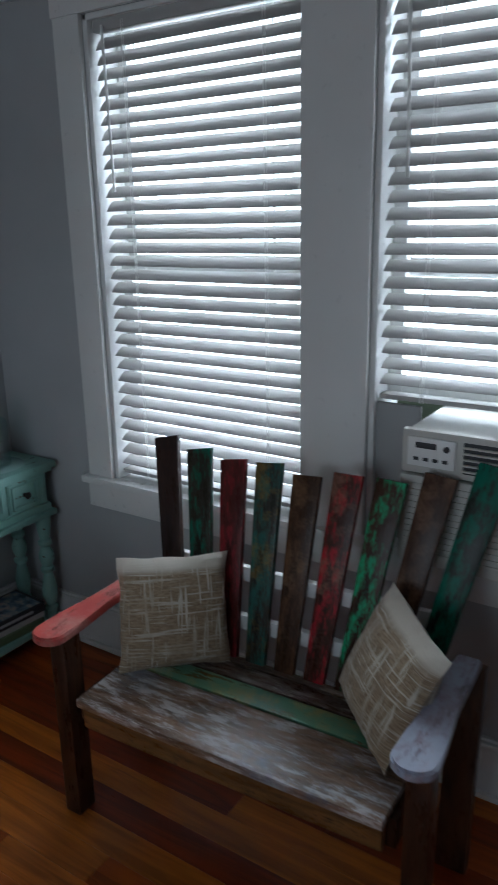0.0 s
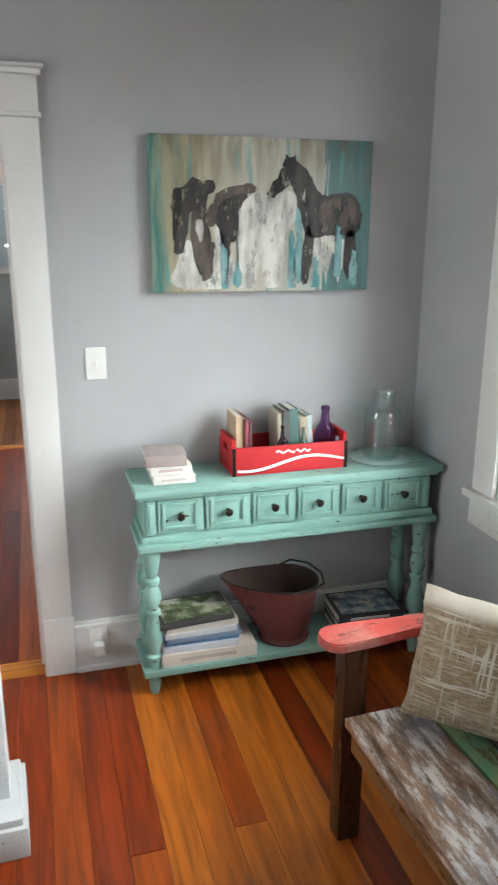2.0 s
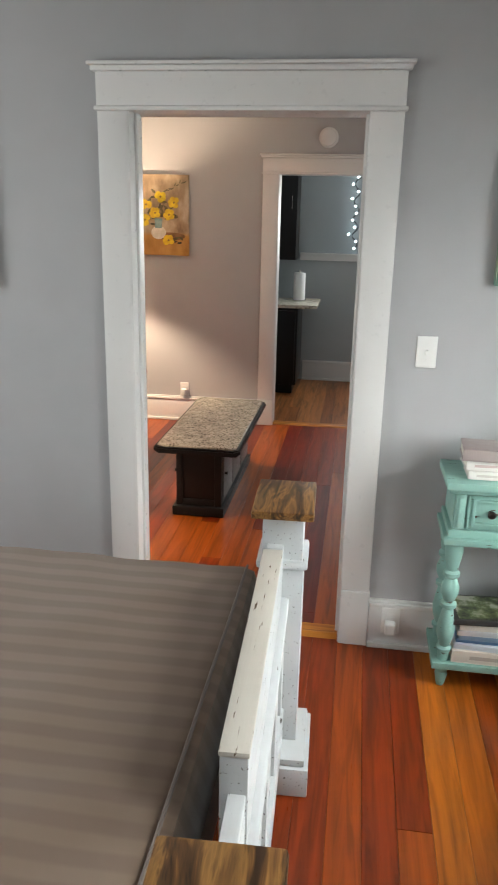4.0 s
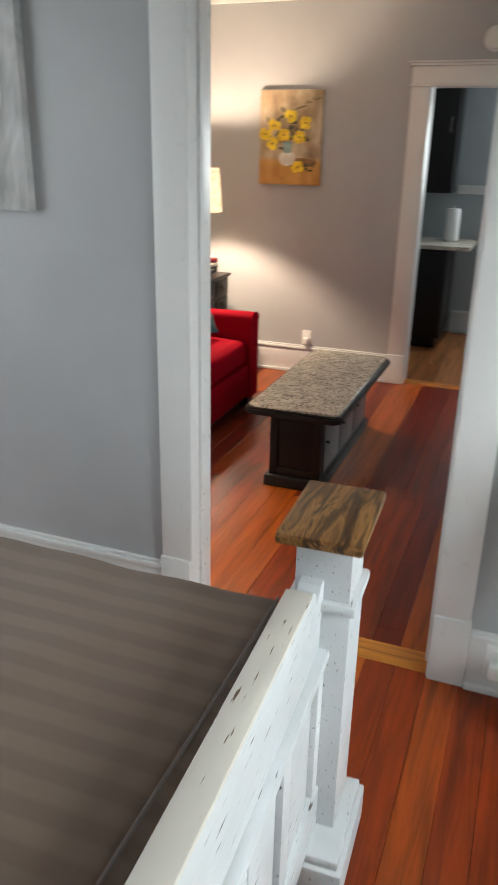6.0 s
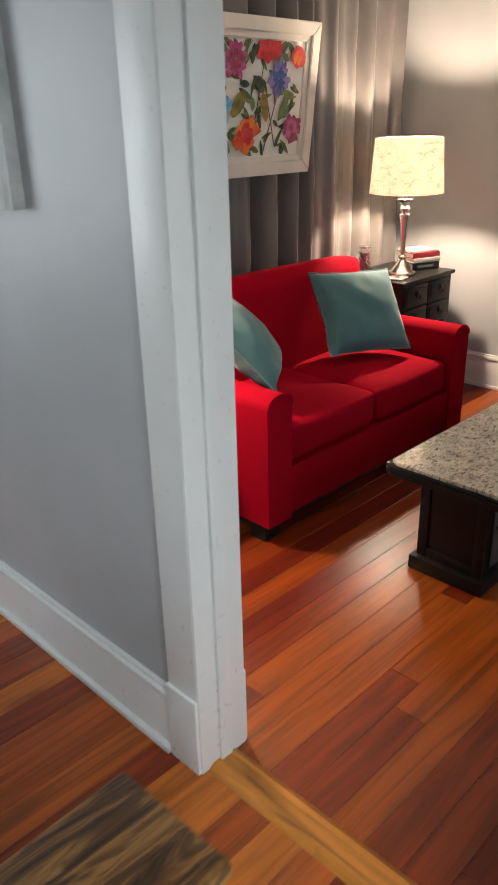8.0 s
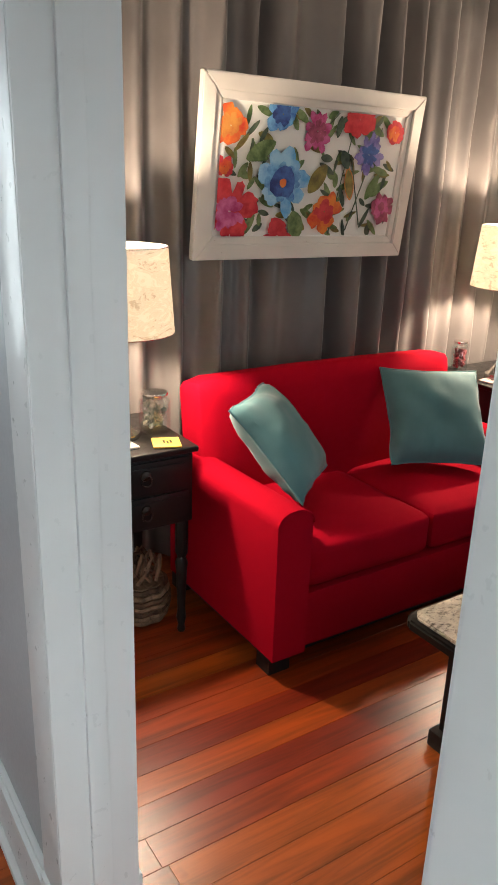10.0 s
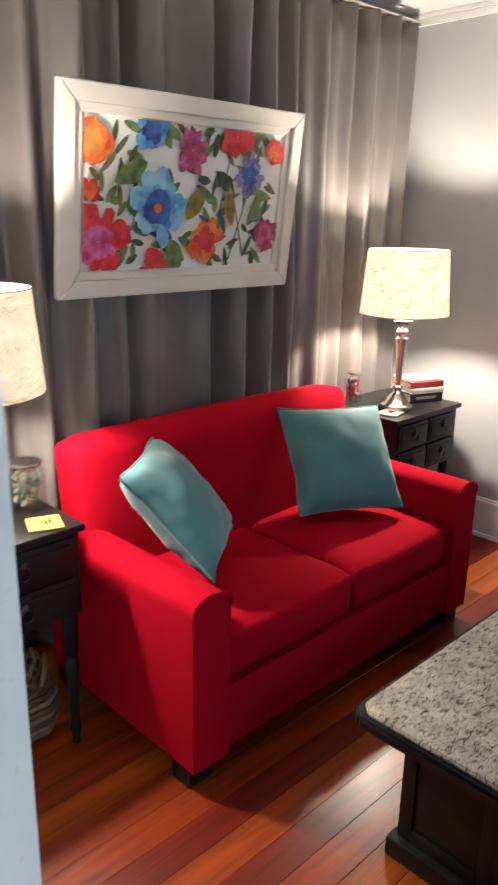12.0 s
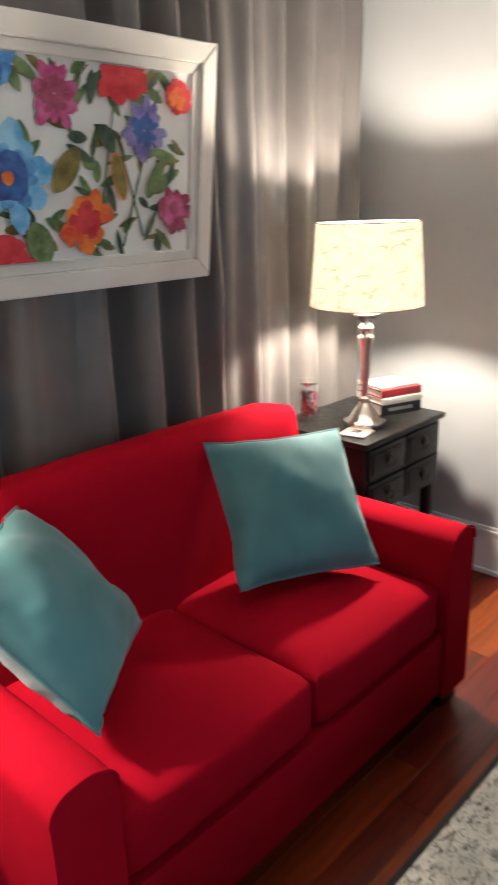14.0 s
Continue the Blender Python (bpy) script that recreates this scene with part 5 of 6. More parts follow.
# ---- living room: floral picture ----
FW, FH = 1.122, 0.690
FT = math.degrees(math.atan2(0.083, 0.69))
floral = thing("floral_picture", pose(-4.140, -1.668, 1.703, -FT, 0, 0), "floral watercolour in a whitewashed wooden frame, tilted forward", "picture")
FRAME = distressed("whitewashed_frame", (0.70, 0.67, 0.62), (0.36, 0.31, 0.26), 0.36, 0.5, (5, 14, 14))
def frame_bars(w, h, t, y0, y1, name, bev):
    """Four mitred bars round a picture."""
    upright = Matrix(((1, 0, 0, 0), (0, 0, -1, 0), (0, 1, 0, 0), (0, 0, 0, 1)))
    a, b = w / 2, h / 2
    for pts in ([(-a, b), (a, b), (a - t, b - t), (-a + t, b - t)], [(-a, -b), (a, -b), (a - t, -b + t), (-a + t, -b + t)],
                [(-a, -b), (-a, b), (-a + t, b - t), (-a + t, -b + t)], [(a, -b), (a, b), (a - t, b - t), (a - t, -b + t)]):
        bm = slab(bmesh.new(), pts, -y1, -y0, upright)
        bmesh.ops.bevel(bm, geom=list(bm.edges), offset=bev * 0.5, segments=2, affect="EDGES")
        part(name, bm, FRAME, floral)
frame_bars(FW, FH, 0.060, 0, 0.034, "frame_bar", 0.008)
frame_bars(FW - 0.118, FH - 0.118, 0.032, 0.004, 0.022, "inner_bar", 0.006)
IW, IH = FW - 0.18, FH - 0.18
PAPER = painted("watercolour_paper", (0.84, 0.84, 0.80), 0.6, 0.04)
part("sheet", box(bmesh.new(), (-IW / 2, 0.006, -IH / 2), (IW / 2, 0.0122, IH / 2)), PAPER, floral)
def wash(name, a, b, scale=22):
    k = Mat(name)
    k.color(k.ramp(k.noise(k.coords(), scale, 5, 0.6), [(0.36, a), (0.62, b)])).rough(0.6)
    return k.m
WASH = {"blue": wash("blue_wash", (0.02, 0.10, 0.40), (0.20, 0.46, 0.74), 15), "deep": wash("deep_blue_wash", (0.015, 0.03, 0.16), (0.06, 0.14, 0.42)), "red": wash("red_wash", (0.42, 0.005, 0.02), (0.62, 0.05, 0.06)),
        "orange": wash("orange_wash", (0.56, 0.025, 0.015), (0.74, 0.22, 0.03), 16), "magenta": wash("magenta_wash", (0.36, 0.02, 0.14), (0.58, 0.15, 0.34)), "violet": wash("violet_wash", (0.10, 0.08, 0.32), (0.32, 0.28, 0.58)),
        "plum": wash("plum_wash", (0.18, 0.02, 0.06), (0.38, 0.08, 0.16)), "green": wash("green_wash", (0.06, 0.11, 0.03), (0.22, 0.30, 0.12)), "olive": wash("olive_wash", (0.10, 0.08, 0.02), (0.26, 0.22, 0.05)), "dark": wash("dark_leaf_wash", (0.02, 0.04, 0.03), (0.09, 0.13, 0.08)), "sky": wash("sky_blue_wash", (0.10, 0.34, 0.66), (0.36, 0.62, 0.80), 12), "gold": wash("gold_wash", (0.50, 0.12, 0.02), (0.66, 0.30, 0.06), 16)}
rf = random.Random(21)
layer = [0.0130]
def patch(name, pts, col):
    layer[0] += 0.00006
    bm = bmesh.new()
    # the picture faces +y, so its left is at +x
    clip = [(min(0.995, max(0.005, u)), min(0.992, max(0.008, v))) for u, v in pts]
    vs = [bm.verts.new((-(u - 0.5) * IW, layer[0], (v - 0.5) * IH)) for u, v in clip]
    bm.faces.new(vs)
    bmesh.ops.triangulate(bm, faces=bm.faces)
    part(name, bm, WASH[col], floral, "", False)
ASP = IW / IH
def leaf(u, v, ang, length, wide, col):
    c, s = math.cos(radians(ang)), math.sin(radians(ang))
    pts = []
    for i in range(16):
        a = 2 * math.pi * i / 16
        px, py = length * 0.5 * math.cos(a), wide * 0.5 * math.sin(a) * (1 - 0.35 * abs(math.cos(a)) ** 3)
        pts.append((u + px * c - py * s, v + (px * s + py * c) * ASP))
    patch("leaf", pts, col)
def bloom(u, v, r, petals, cols, heart=None, name="flower"):
    """Rings of ragged petals, the inner ones smaller."""
    for ring, share in enumerate((1.0, 0.62)):
        for i in range(petals):
            a = 2 * math.pi * (i + 0.5 * ring) / petals + rf.uniform(-0.25, 0.25)
            rr = r * share * rf.uniform(0.72, 1.12)
            w = 3.9 * r * share / petals * rf.uniform(0.8, 1.3)
            pts = []
            for j in range(16):
                t = 2 * math.pi * j / 16
                px = rr * (0.52 + 0.48 * math.cos(t)) * rf.uniform(0.9, 1.04)
                py = w * 0.72 * math.sin(t) * (0.7 + 0.3 * math.cos(t)) + rf.uniform(-0.004, 0.004)
                pts.append((u + px * math.cos(a) - py * math.sin(a), v + (px * math.sin(a) + py * math.cos(a)) * ASP))
            patch("petal", pts, cols[ring % len(cols)])
    if heart:
        for rr, col in heart:
            patch("heart", [(u + rr * math.cos(2 * math.pi * j / 12) * rf.uniform(0.8, 1.1), v + rr * ASP * math.sin(2 * math.pi * j / 12) * rf.uniform(0.8, 1.1)) for j in range(12)], col)
for i in range(135):
    leaf(rf.uniform(0.02, 0.98), rf.uniform(0.03, 0.97), rf.uniform(0, 180), rf.uniform(0.05, 0.11), rf.uniform(0.016, 0.036), rf.choice(("green", "dark", "olive", "green")))
for a, b in (((0.62, 0.02), (0.70, 0.95)), ((0.72, 0.05), (0.86, 0.9)), ((0.45, 0.7), (0.60, 0.98)), ((0.80, 0.1), (0.70, 0.65))):
    patch("stem", [(a[0], a[1]), (b[0], b[1]), (b[0] + 0.006, b[1]), (a[0] + 0.008, a[1])], "dark")
bloom(0.05, 0.82, 0.090, 7, ("orange", "gold"))
bloom(0.30, 0.93, 0.088, 7, ("blue", "deep"))
bloom(0.49, 0.83, 0.088, 11, ("magenta", "plum"))
bloom(0.72, 0.95, 0.098, 7, ("red",))
bloom(0.94, 0.87, 0.062, 7, ("red", "orange"))
bloom(0.80, 0.68, 0.090, 12, ("violet", "deep"))
bloom(0.03, 0.53, 0.055, 6, ("red", "orange"))
bloom(0.07, 0.20, 0.142, 10, ("red", "magenta"))
bloom(0.33, 0.01, 0.085, 7, ("red",))
bloom(0.58, 0.21, 0.098, 7, ("orange", "red"))
bloom(0.92, 0.26, 0.085, 9, ("plum", "magenta"), [(0.022, "plum")])
bloom(0.33, 0.43, 0.155, 9, ("sky", "blue"), [(0.070, "deep"), (0.020, "orange")])
leaf(0.515, 0.47, 55, 0.15, 0.075, "olive")
leaf(0.70, 0.44, 105, 0.15, 0.055, "gold")
leaf(0.70, 0.44, 105, 0.13, 0.045, "olive")
leaf(0.20, 0.66, 28, 0.16, 0.07, "green")
leaf(0.42, 0.10, 110, 0.13, 0.085, "green")
leaf(0.84, 0.42, 60, 0.13, 0.05, "green")
leaf(0.66, 0.63, 120, 0.09, 0.05, "dark")

# ---- living room: yellow flower canvas ----
YW, YH = 0.462, 0.625
def still_ground():
    k = Mat("ochre_brushed_ground")
    sep = k.n("SeparateXYZ")
    k.link(k.coords(), sep.inputs[0])
    n = k.noise(k.coords((2, 1, 1)), 6, 5)
    mr = k.n("MapRange")
    mr.inputs["From Min"].default_value, mr.inputs["From Max"].default_value = -0.16, -0.13
    k.link(sep.outputs["Z"], mr.inputs["Value"])
    low = k.ramp(n, [(0.35, (0.36, 0.17, 0.03)), (0.65, (0.55, 0.31, 0.08))])
    high = k.ramp(n, [(0.32, (0.20, 0.135, 0.075)), (0.5, (0.38, 0.28, 0.17)), (0.7, (0.56, 0.47, 0.34))])
    k.color(k.mix(mr.outputs[0], low, high)).rough(0.6)
    return k.m
yel = canvas("flower_canvas", pose(XF, -0.885, 1.708, 0, 0, -90), YW, YH, 0.03, still_ground(), "canvas painting of yellow flowers in a white vase")
YC = {"yellow": wash("yellow_paint", (0.62, 0.40, 0.015), (0.85, 0.66, 0.03)), "leaf": wash("brown_leaf_paint", (0.04, 0.035, 0.012), (0.12, 0.10, 0.03)), "white": wash("vase_white", (0.62, 0.60, 0.52), (0.80, 0.78, 0.72)), "teal": wash("vase_teal", (0.10, 0.22, 0.24), (0.26, 0.40, 0.42)), "brown": wash("shadow_brown", (0.14, 0.07, 0.02), (0.25, 0.13, 0.05))}
yl = [0.0006]
def yshape(name, pts, col):
    yl[0] += 0.00006
    shape(yel, name, pts, YW, YH, 0.03, YC[col], yl[0])
def oval(u, v, a, b, n=16):
    return [(u + a * math.cos(2 * math.pi * i / n), v + b * math.sin(2 * math.pi * i / n)) for i in range(n)]
yshape("shadow", oval(0.66, 0.24, 0.28, 0.05), "brown")
ry = random.Random(4)
def yleaf(u, v, ang, l, w):
    c, s = math.cos(radians(ang)), math.sin(radians(ang))
    yshape("leaf", [(u + (l * math.cos(t) * c - w * math.sin(t) * s), v + (l * math.cos(t) * s + w * math.sin(t) * c) * YW / YH) for t in (2 * math.pi * i / 12 for i in range(12))], "leaf")
for i in range(30):
    yleaf(ry.gauss(0.48, 0.17), ry.gauss(0.57, 0.09), ry.uniform(0, 180), 0.052, 0.021)
for i in range(9):
    yleaf(0.58 + 0.045 * i, 0.80 + 0.016 * i + ry.uniform(-0.02, 0.02), ry.uniform(0, 180), 0.03, 0.010)
for i in range(8):
    yleaf(ry.gauss(0.78, 0.10), ry.gauss(0.19, 0.03), ry.uniform(0, 180), 0.045, 0.017)
yshape("vase_foot", oval(0.46, 0.285, 0.135, 0.085), "white")
yshape("vase_neck", [(0.40, 0.34), (0.39, 0.46), (0.53, 0.46), (0.52, 0.34)], "teal")
for u, v in ((0.24, 0.63), (0.50, 0.73), (0.74, 0.66), (0.40, 0.53), (0.65, 0.51), (0.22, 0.44), (0.64, 0.19), (0.10, 0.54)):
    for i in range(5):
        a = 2 * math.pi * i / 5 + ry.random()
        yshape("petal", oval(u + 0.055 * math.cos(a), v + 0.040 * math.sin(a), 0.052, 0.036, 10), "yellow")
    yshape("flower_heart", oval(u, v, 0.018, 0.013, 8), "brown")

# ---- living room: sofa ----
sofa = thing("sofa", pose(-4.175, -1.20, 0), "two-seat red upholstered sofa with dark wooden feet", "sofa")
HWX = 0.755
AW = 0.145
part("base", soft_block(bmesh.new(), (2 * HWX - 0.02, 0.75, 0.226), 0.02, (0, 0.004, 0), 4, pose(0, 0.032, 0.192)), RED, sofa)
def arm_mesh(sx):
    bm = bmesh.new()
    n = 18
    secs = []
    for j in range(n + 1):
        y = -0.36 + 0.775 * j / n
        f = j / n
        pts = []
        w, h = AW / 2, 0.640 - 0.012 * (1 - f)
        for k in range(13):
            a = math.pi * k / 12
            pts.append((-w * math.cos(a) * 1.02, h - 0.055 + 0.055 * math.sin(a) ** 0.8))
        pts = [(-w, 0.078)] + [(-w * 1.01, 0.35)] + pts + [(w * 1.01, 0.35)] + [(w, 0.078)]
        edge = 0.012 if j in (0, n) else 0.0
        secs.append([bm.verts.new((sx * (HWX - AW / 2) + p * (1 - edge * 2), y, q - edge * 0.4)) for p, q in pts])
    for a, b in zip(secs, secs[1:]):
        for k in range(len(a) - 1):
            bm.faces.new((a[k], a[k + 1], b[k + 1], b[k]))
        bm.faces.new((a[-1], a[0], b[0], b[-1]))
    bm.faces.new(secs[0][::-1])
    bm.faces.new(secs[-1])
    return bm
for sx in (1, -1):
    part("arm", arm_mesh(sx), RED, sofa)
    part("piping", tube(bmesh.new(), [(sx * (HWX - AW / 2) - AW / 2 * 1.0 * math.cos(math.pi * k / 12), 0.417, 0.585 + 0.055 * math.sin(math.pi * k / 12) ** 0.8) for k in range(13)], 0.0035, 6), RED, sofa)
for sx in (1, -1):
    part("seat_cushion", soft_block(bmesh.new(), (0.605, 0.62, 0.17), 0.035, (0.006, 0.012, 0.022), 12, pose(sx * 0.3045, 0.085, 0.388), 3 * sx, 0.002), RED, sofa)
part("back_cushion", soft_block(bmesh.new(), (1.40, 0.20, 0.62), 0.055, (0.0, 0.030, 0.012), 16, pose(0, -0.282, 0.612, 9, 0, 0), 5, 0.002), RED, sofa)
part("back_seam", tube(bmesh.new(), [(0.01, -0.150 - 0.158 * (q - 0.48), q) for q in (0.48, 0.58, 0.68, 0.78, 0.86)], 0.0035, 6), RED, sofa)
part("back_frame", soft_block(bmesh.new(), (2 * HWX - 0.16, 0.10, 0.68), 0.04, (0, 0, 0), 6, pose(0, -0.345, 0.49, 5, 0, 0)), RED, sofa)
for x in (-0.70, 0.70):
    for y in (-0.32, 0.345):
        part("foot", slab(bmesh.new(), [(x - 0.045, y - 0.04), (x + 0.045, y - 0.04), (x + 0.045, y + 0.04), (x - 0.045, y + 0.04)], 0, 0.108), BLACKWOOD, sofa)
part("plinth", boxes(((-0.72, -0.30, 0.03), (0.72, 0.35, 0.108))), BLACKWOOD, sofa)
throw_pillow("throw_pillow", 0.455, 0.45, 0.19, pose(-4.54, -1.19, 0.712, 38, -2, -24), VELVET, "square teal velvet pillow leaning on the sofa back", 11, True, "sofa pillows")
throw_pillow("throw_pillow", 0.425, 0.425, 0.19, pose(-3.69, -1.165, 0.742, 90, -48, -50), VELVET, "square teal velvet pillow propped against the sofa arm", 15, True, "sofa pillows")

# ---- living room: granite-topped coffee table ----
ct = thing("coffee_table", pose(-4.215, -0.123, 0), "black coffee table with a speckled granite top", "coffee table")
def cut_corners(hx, hy, c):
    return [(-hx + c, -hy), (hx - c, -hy), (hx, -hy + c), (hx, hy - c), (hx - c, hy), (-hx + c, hy), (-hx, hy - c), (-hx, -hy + c)]
bm = slab(bmesh.new(), cut_corners(0.625, 0.253, 0.035), 0.405, 0.440)
bmesh.ops.bevel(bm, geom=list(bm.edges), offset=0.008, segments=2, affect="EDGES")
part("rim", bm, BLACKWOOD, ct, "black moulded table edge")
bm = slab(bmesh.new(), cut_corners(0.604, 0.232, 0.029), 0.438, 0.452)
bmesh.ops.bevel(bm, geom=list(bm.edges), offset=0.004, segments=2, affect="EDGES")
part("granite_slab", bm, GRANITE, ct, "speckled brown and cream granite slab")
part("case", boxes(((-0.515, -0.135, 0.055), (0.515, 0.135, 0.405)), bevel=0.004), BLACKWOOD, ct)
part("plinth", boxes(((-0.548, -0.155, 0.0), (0.548, 0.155, 0.06)), bevel=0.008), BLACKWOOD, ct)
GREYD = painted("charcoal_door_panel", (0.075, 0.073, 0.075), 0.4, 0.15)
for sy in (1, -1):
    for i in range(3):
        a = -0.48 + i * 0.323
        ys = sorted((sy * 0.135, sy * 0.143))
        p = part("door_panel", boxes(((a, ys[0], 0.09), (a + 0.31, ys[1], 0.37)), bevel=0.003), GREYD, ct, "charcoal side panel")
        part("knob", lathe(bmesh.new(), [(0.008, 0), (0.006, 0.008), (0.012, 0.016), (0, 0.02)], 12), KNOB, p).matrix_basis = pose(a + 0.28, sy * 0.143, 0.25, -90 * sy, 0, 0)
for sx in (1, -1):
    xs = sorted((sx * 0.515, sx * 0.523))
    for lo, hi in (((xs[0], -0.135, 0.06), (xs[1], -0.095, 0.405)), ((xs[0], 0.095, 0.06), (xs[1], 0.135, 0.405)), ((xs[0], -0.095, 0.06), (xs[1], 0.095, 0.10)), ((xs[0], -0.095, 0.36), (xs[1], 0.095, 0.405))):
        part("end_frame", box(bmesh.new(), lo, hi, 0.003), BLACKWOOD, ct)

# ---- living room: nightstands ----
def side_table(name, m, w, d, h, rows, label):
    """A small chest on turned legs, front towards +y, origin at its middle on the floor."""
    ob = thing(name, m, label, "side table")
    part("top", box(bmesh.new(), (-w / 2 - 0.015, -d / 2, h - 0.022), (w / 2 + 0.015, d / 2 + 0.018, h), 0.006, 3), BLACKWOOD, ob)
    z0 = h - 0.022 - 0.125 * rows - 0.02
    part("body", box(bmesh.new(), (-w / 2, -d / 2 + 0.005, z0), (w / 2, d / 2, h - 0.022), 0.004), BLACKWOOD, ob)
    for r in range(rows):
        z = z0 + 0.012 + r * 0.13
        n = 2 if w > 0.5 else 1
        for c in range(n):
            a = -w / 2 + 0.02 + c * (w - 0.03) / n
            b = a + (w - 0.03) / n - 0.01
            dr = part("drawer_front", boxes(((a, d / 2, z), (b, d / 2 + 0.010, z + 0.115)), ((a + 0.018, d / 2 + 0.010, z + 0.018), (b - 0.018, d / 2 + 0.014, z + 0.097)), bevel=0.003), BLACKWOOD, ob)
            cx, cz = (a + b) / 2, z + 0.058
            part("pull_rosette", lathe(bmesh.new(), [(0.020, 0), (0.018, 0.005), (0.008, 0.010), (0, 0.011)], 16), KNOB, dr).matrix_basis = pose(cx, d / 2 + 0.014, cz + 0.012, -90, 0, 0)
            part("pull_ring", tube(bmesh.new(), [(cx + 0.019 * math.cos(t), d / 2 + 0.024, cz - 0.006 + 0.019 * math.sin(t)) for t in (2 * math.pi * i / 16 for i in range(16))], 0.0028, 6, True), KNOB, dr)
    prof = [(0.014, 0), (0.017, 0.01), (0.013, 0.03), (0.020, 0.06), (0.015, 0.10), (0.020, 0.24), (0.024, 0.30), (0.016, 0.32), (0.024, 0.34), (0.024, z0)]
    for sx in (-1, 1):
        for sy in (-1, 1):
            part("leg", lathe(bmesh.new(), prof, 12, (sx * (w / 2 - 0.028), sy * (d / 2 - 0.03), 0)), BLACKWOOD, ob)
    return ob


side_table("side_table", pose(-5.272, -1.472, 0), 0.52, 0.43, 0.77, 2, "black side table with drawers and ring pulls beside the wall")
side_table("side_table", pose(-3.135, -1.420, 0), 0.38, 0.45, 0.77, 2, "small black side table with ring-pull drawers beside the sofa")


def table_lamp(name, at, label, scale=1.0, drop=0.0):
    ob = thing(name, pose(*at), label, "table lamp", "living room lamps")
    base = [(0.078, 0), (0.080, 0.006), (0.078, 0.022), (0.060, 0.030), (0.040, 0.062), (0.016, 0.090), (0.024, 0.100), (0.024, 0.108), (0.013, 0.116), (0.024, 0.30), (0.030, 0.325), (0.032, 0.338), (0.018, 0.348), (0.026, 0.360), (0.032, 0.372), (0.020, 0.390), (0.034, 0.400), (0.034, 0.408), (0.010, 0.416), (0.010, 0.46)]
    k = (0.45 - drop) / 0.45
    part("base", lathe(bmesh.new(), [(r, z * k) for r, z in base], 28), CHROME, ob, "brushed nickel turned column")
    part("collar", lathe(bmesh.new(), [(0.045, 0.412 * k), (0.046, 0.420 * k), (0.0, 0.428 * k)], 24), CHROME, ob)
    s0, s1, r0, r1 = 0.452 - drop, 0.740 - drop, 0.204, 0.182
    bm = bmesh.new()
    n = 48
    rings = []
    for r, z in ((r0, s0), (r1, s1), (r1 - 0.002, s1), (r0 - 0.002, s0)):
        rings.append([bm.verts.new((r * math.cos(2 * math.pi * i / n), r * math.sin(2 * math.pi * i / n), z)) for i in range(n)])
    for a, b in ((0, 1), (1, 2), (2, 3), (3, 0)):
        for i in range(n):
            bm.faces.new((rings[a][i], rings[a][(i + 1) % n], rings[b][(i + 1) % n], rings[b][i]))
    sh = part("shade", bm, SHADE, ob, "glowing cream patterned drum shade")
    for z, r in ((s0, r0), (s1, r1)):
        part("shade_wire", tube(bmesh.new(), [(r * math.cos(2 * math.pi * i / 40), r * math.sin(2 * math.pi * i / 40), z) for i in range(40)], 0.002, 5, True), CHROME, sh)
    part("spider", boxes(((-r1, -0.0015, s1 - 0.02), (r1, 0.0015, s1 - 0.017)), ((-0.0015, -r1, s1 - 0.02), (0.0015, r1, s1 - 0.017))), CHROME, sh)
    part("bulb", lathe(bmesh.new(), [(0.0, 0.54 - drop), (0.02, 0.545 - drop), (0.026, 0.57 - drop), (0.018, 0.60 - drop), (0, 0.61 - drop)][::1], 14), BULB, ob, "lit warm bulb").visible_shadow = False
    return ob


table_lamp("table_lamp", LAMP_R, "nickel table lamp with lit cream shade by the wall")
table_lamp("table_lamp", LAMP_L, "nickel table lamp with lit cream shade beside the sofa", drop=0.065)

# things on the tables
clear = thin_glass("clear_jar_glass", (0.96, 0.975, 0.975))
def jar(name, at, fill, label, n, r, h, size, seed):
    ob = thing(name, pose(*at), label, "jar")
    part("glass", lathe(bmesh.new(), [(r * 0.9, 0), (r, 0.008), (r, h * 0.78), (r * 0.75, h * 0.88), (r * 0.78, h * 0.93), (r * 0.72, h * 0.93), (r * 0.70, h * 0.88), (r * 0.95, h * 0.77), (r * 0.95, 0.010), (0, 0.008)], 24), clear, ob)
    part("lid", lathe(bmesh.new(), [(r * 0.82, h * 0.935), (r * 0.84, h * 0.95), (r * 0.82, h), (0, h * 1.01)], 24), CHROME, ob, "metal jar lid")
    rj = random.Random(seed)
    bm = bmesh.new()
    for i in range(n):
        a, q = rj.uniform(0, 2 * math.pi), (r * 0.88 - size) * math.sqrt(rj.random())
        spot = pose(q * math.cos(a), q * math.sin(a), 0.012 + size * 0.7 + rj.random() * h * 0.58, rj.uniform(0, 180), rj.uniform(0, 180), 0)
        bmesh.ops.create_icosphere(bm, subdivisions=1, radius=size * 0.85, matrix=spot @ Matrix.Diagonal((rj.uniform(0.6, 1.1), 0.9, rj.uniform(0.35, 0.8), 1)))
    part("filling", bm, fill, ob)
    return ob
jar("glass_jar", (-5.125, -1.60, 0.771), wash("dried_rose", (0.16, 0.012, 0.02), (0.30, 0.03, 0.04), 40), "glass jar of dark red petals on the side table", 95, 0.046, 0.155, 0.013, 2)
jar("glass_jar", (-3.275, -1.40, 0.771), wash("sea_shells", (0.14, 0.20, 0.17), (0.62, 0.56, 0.47), 30), "glass jar of shells and beach glass on the side table", 75, 0.060, 0.15, 0.017, 6)
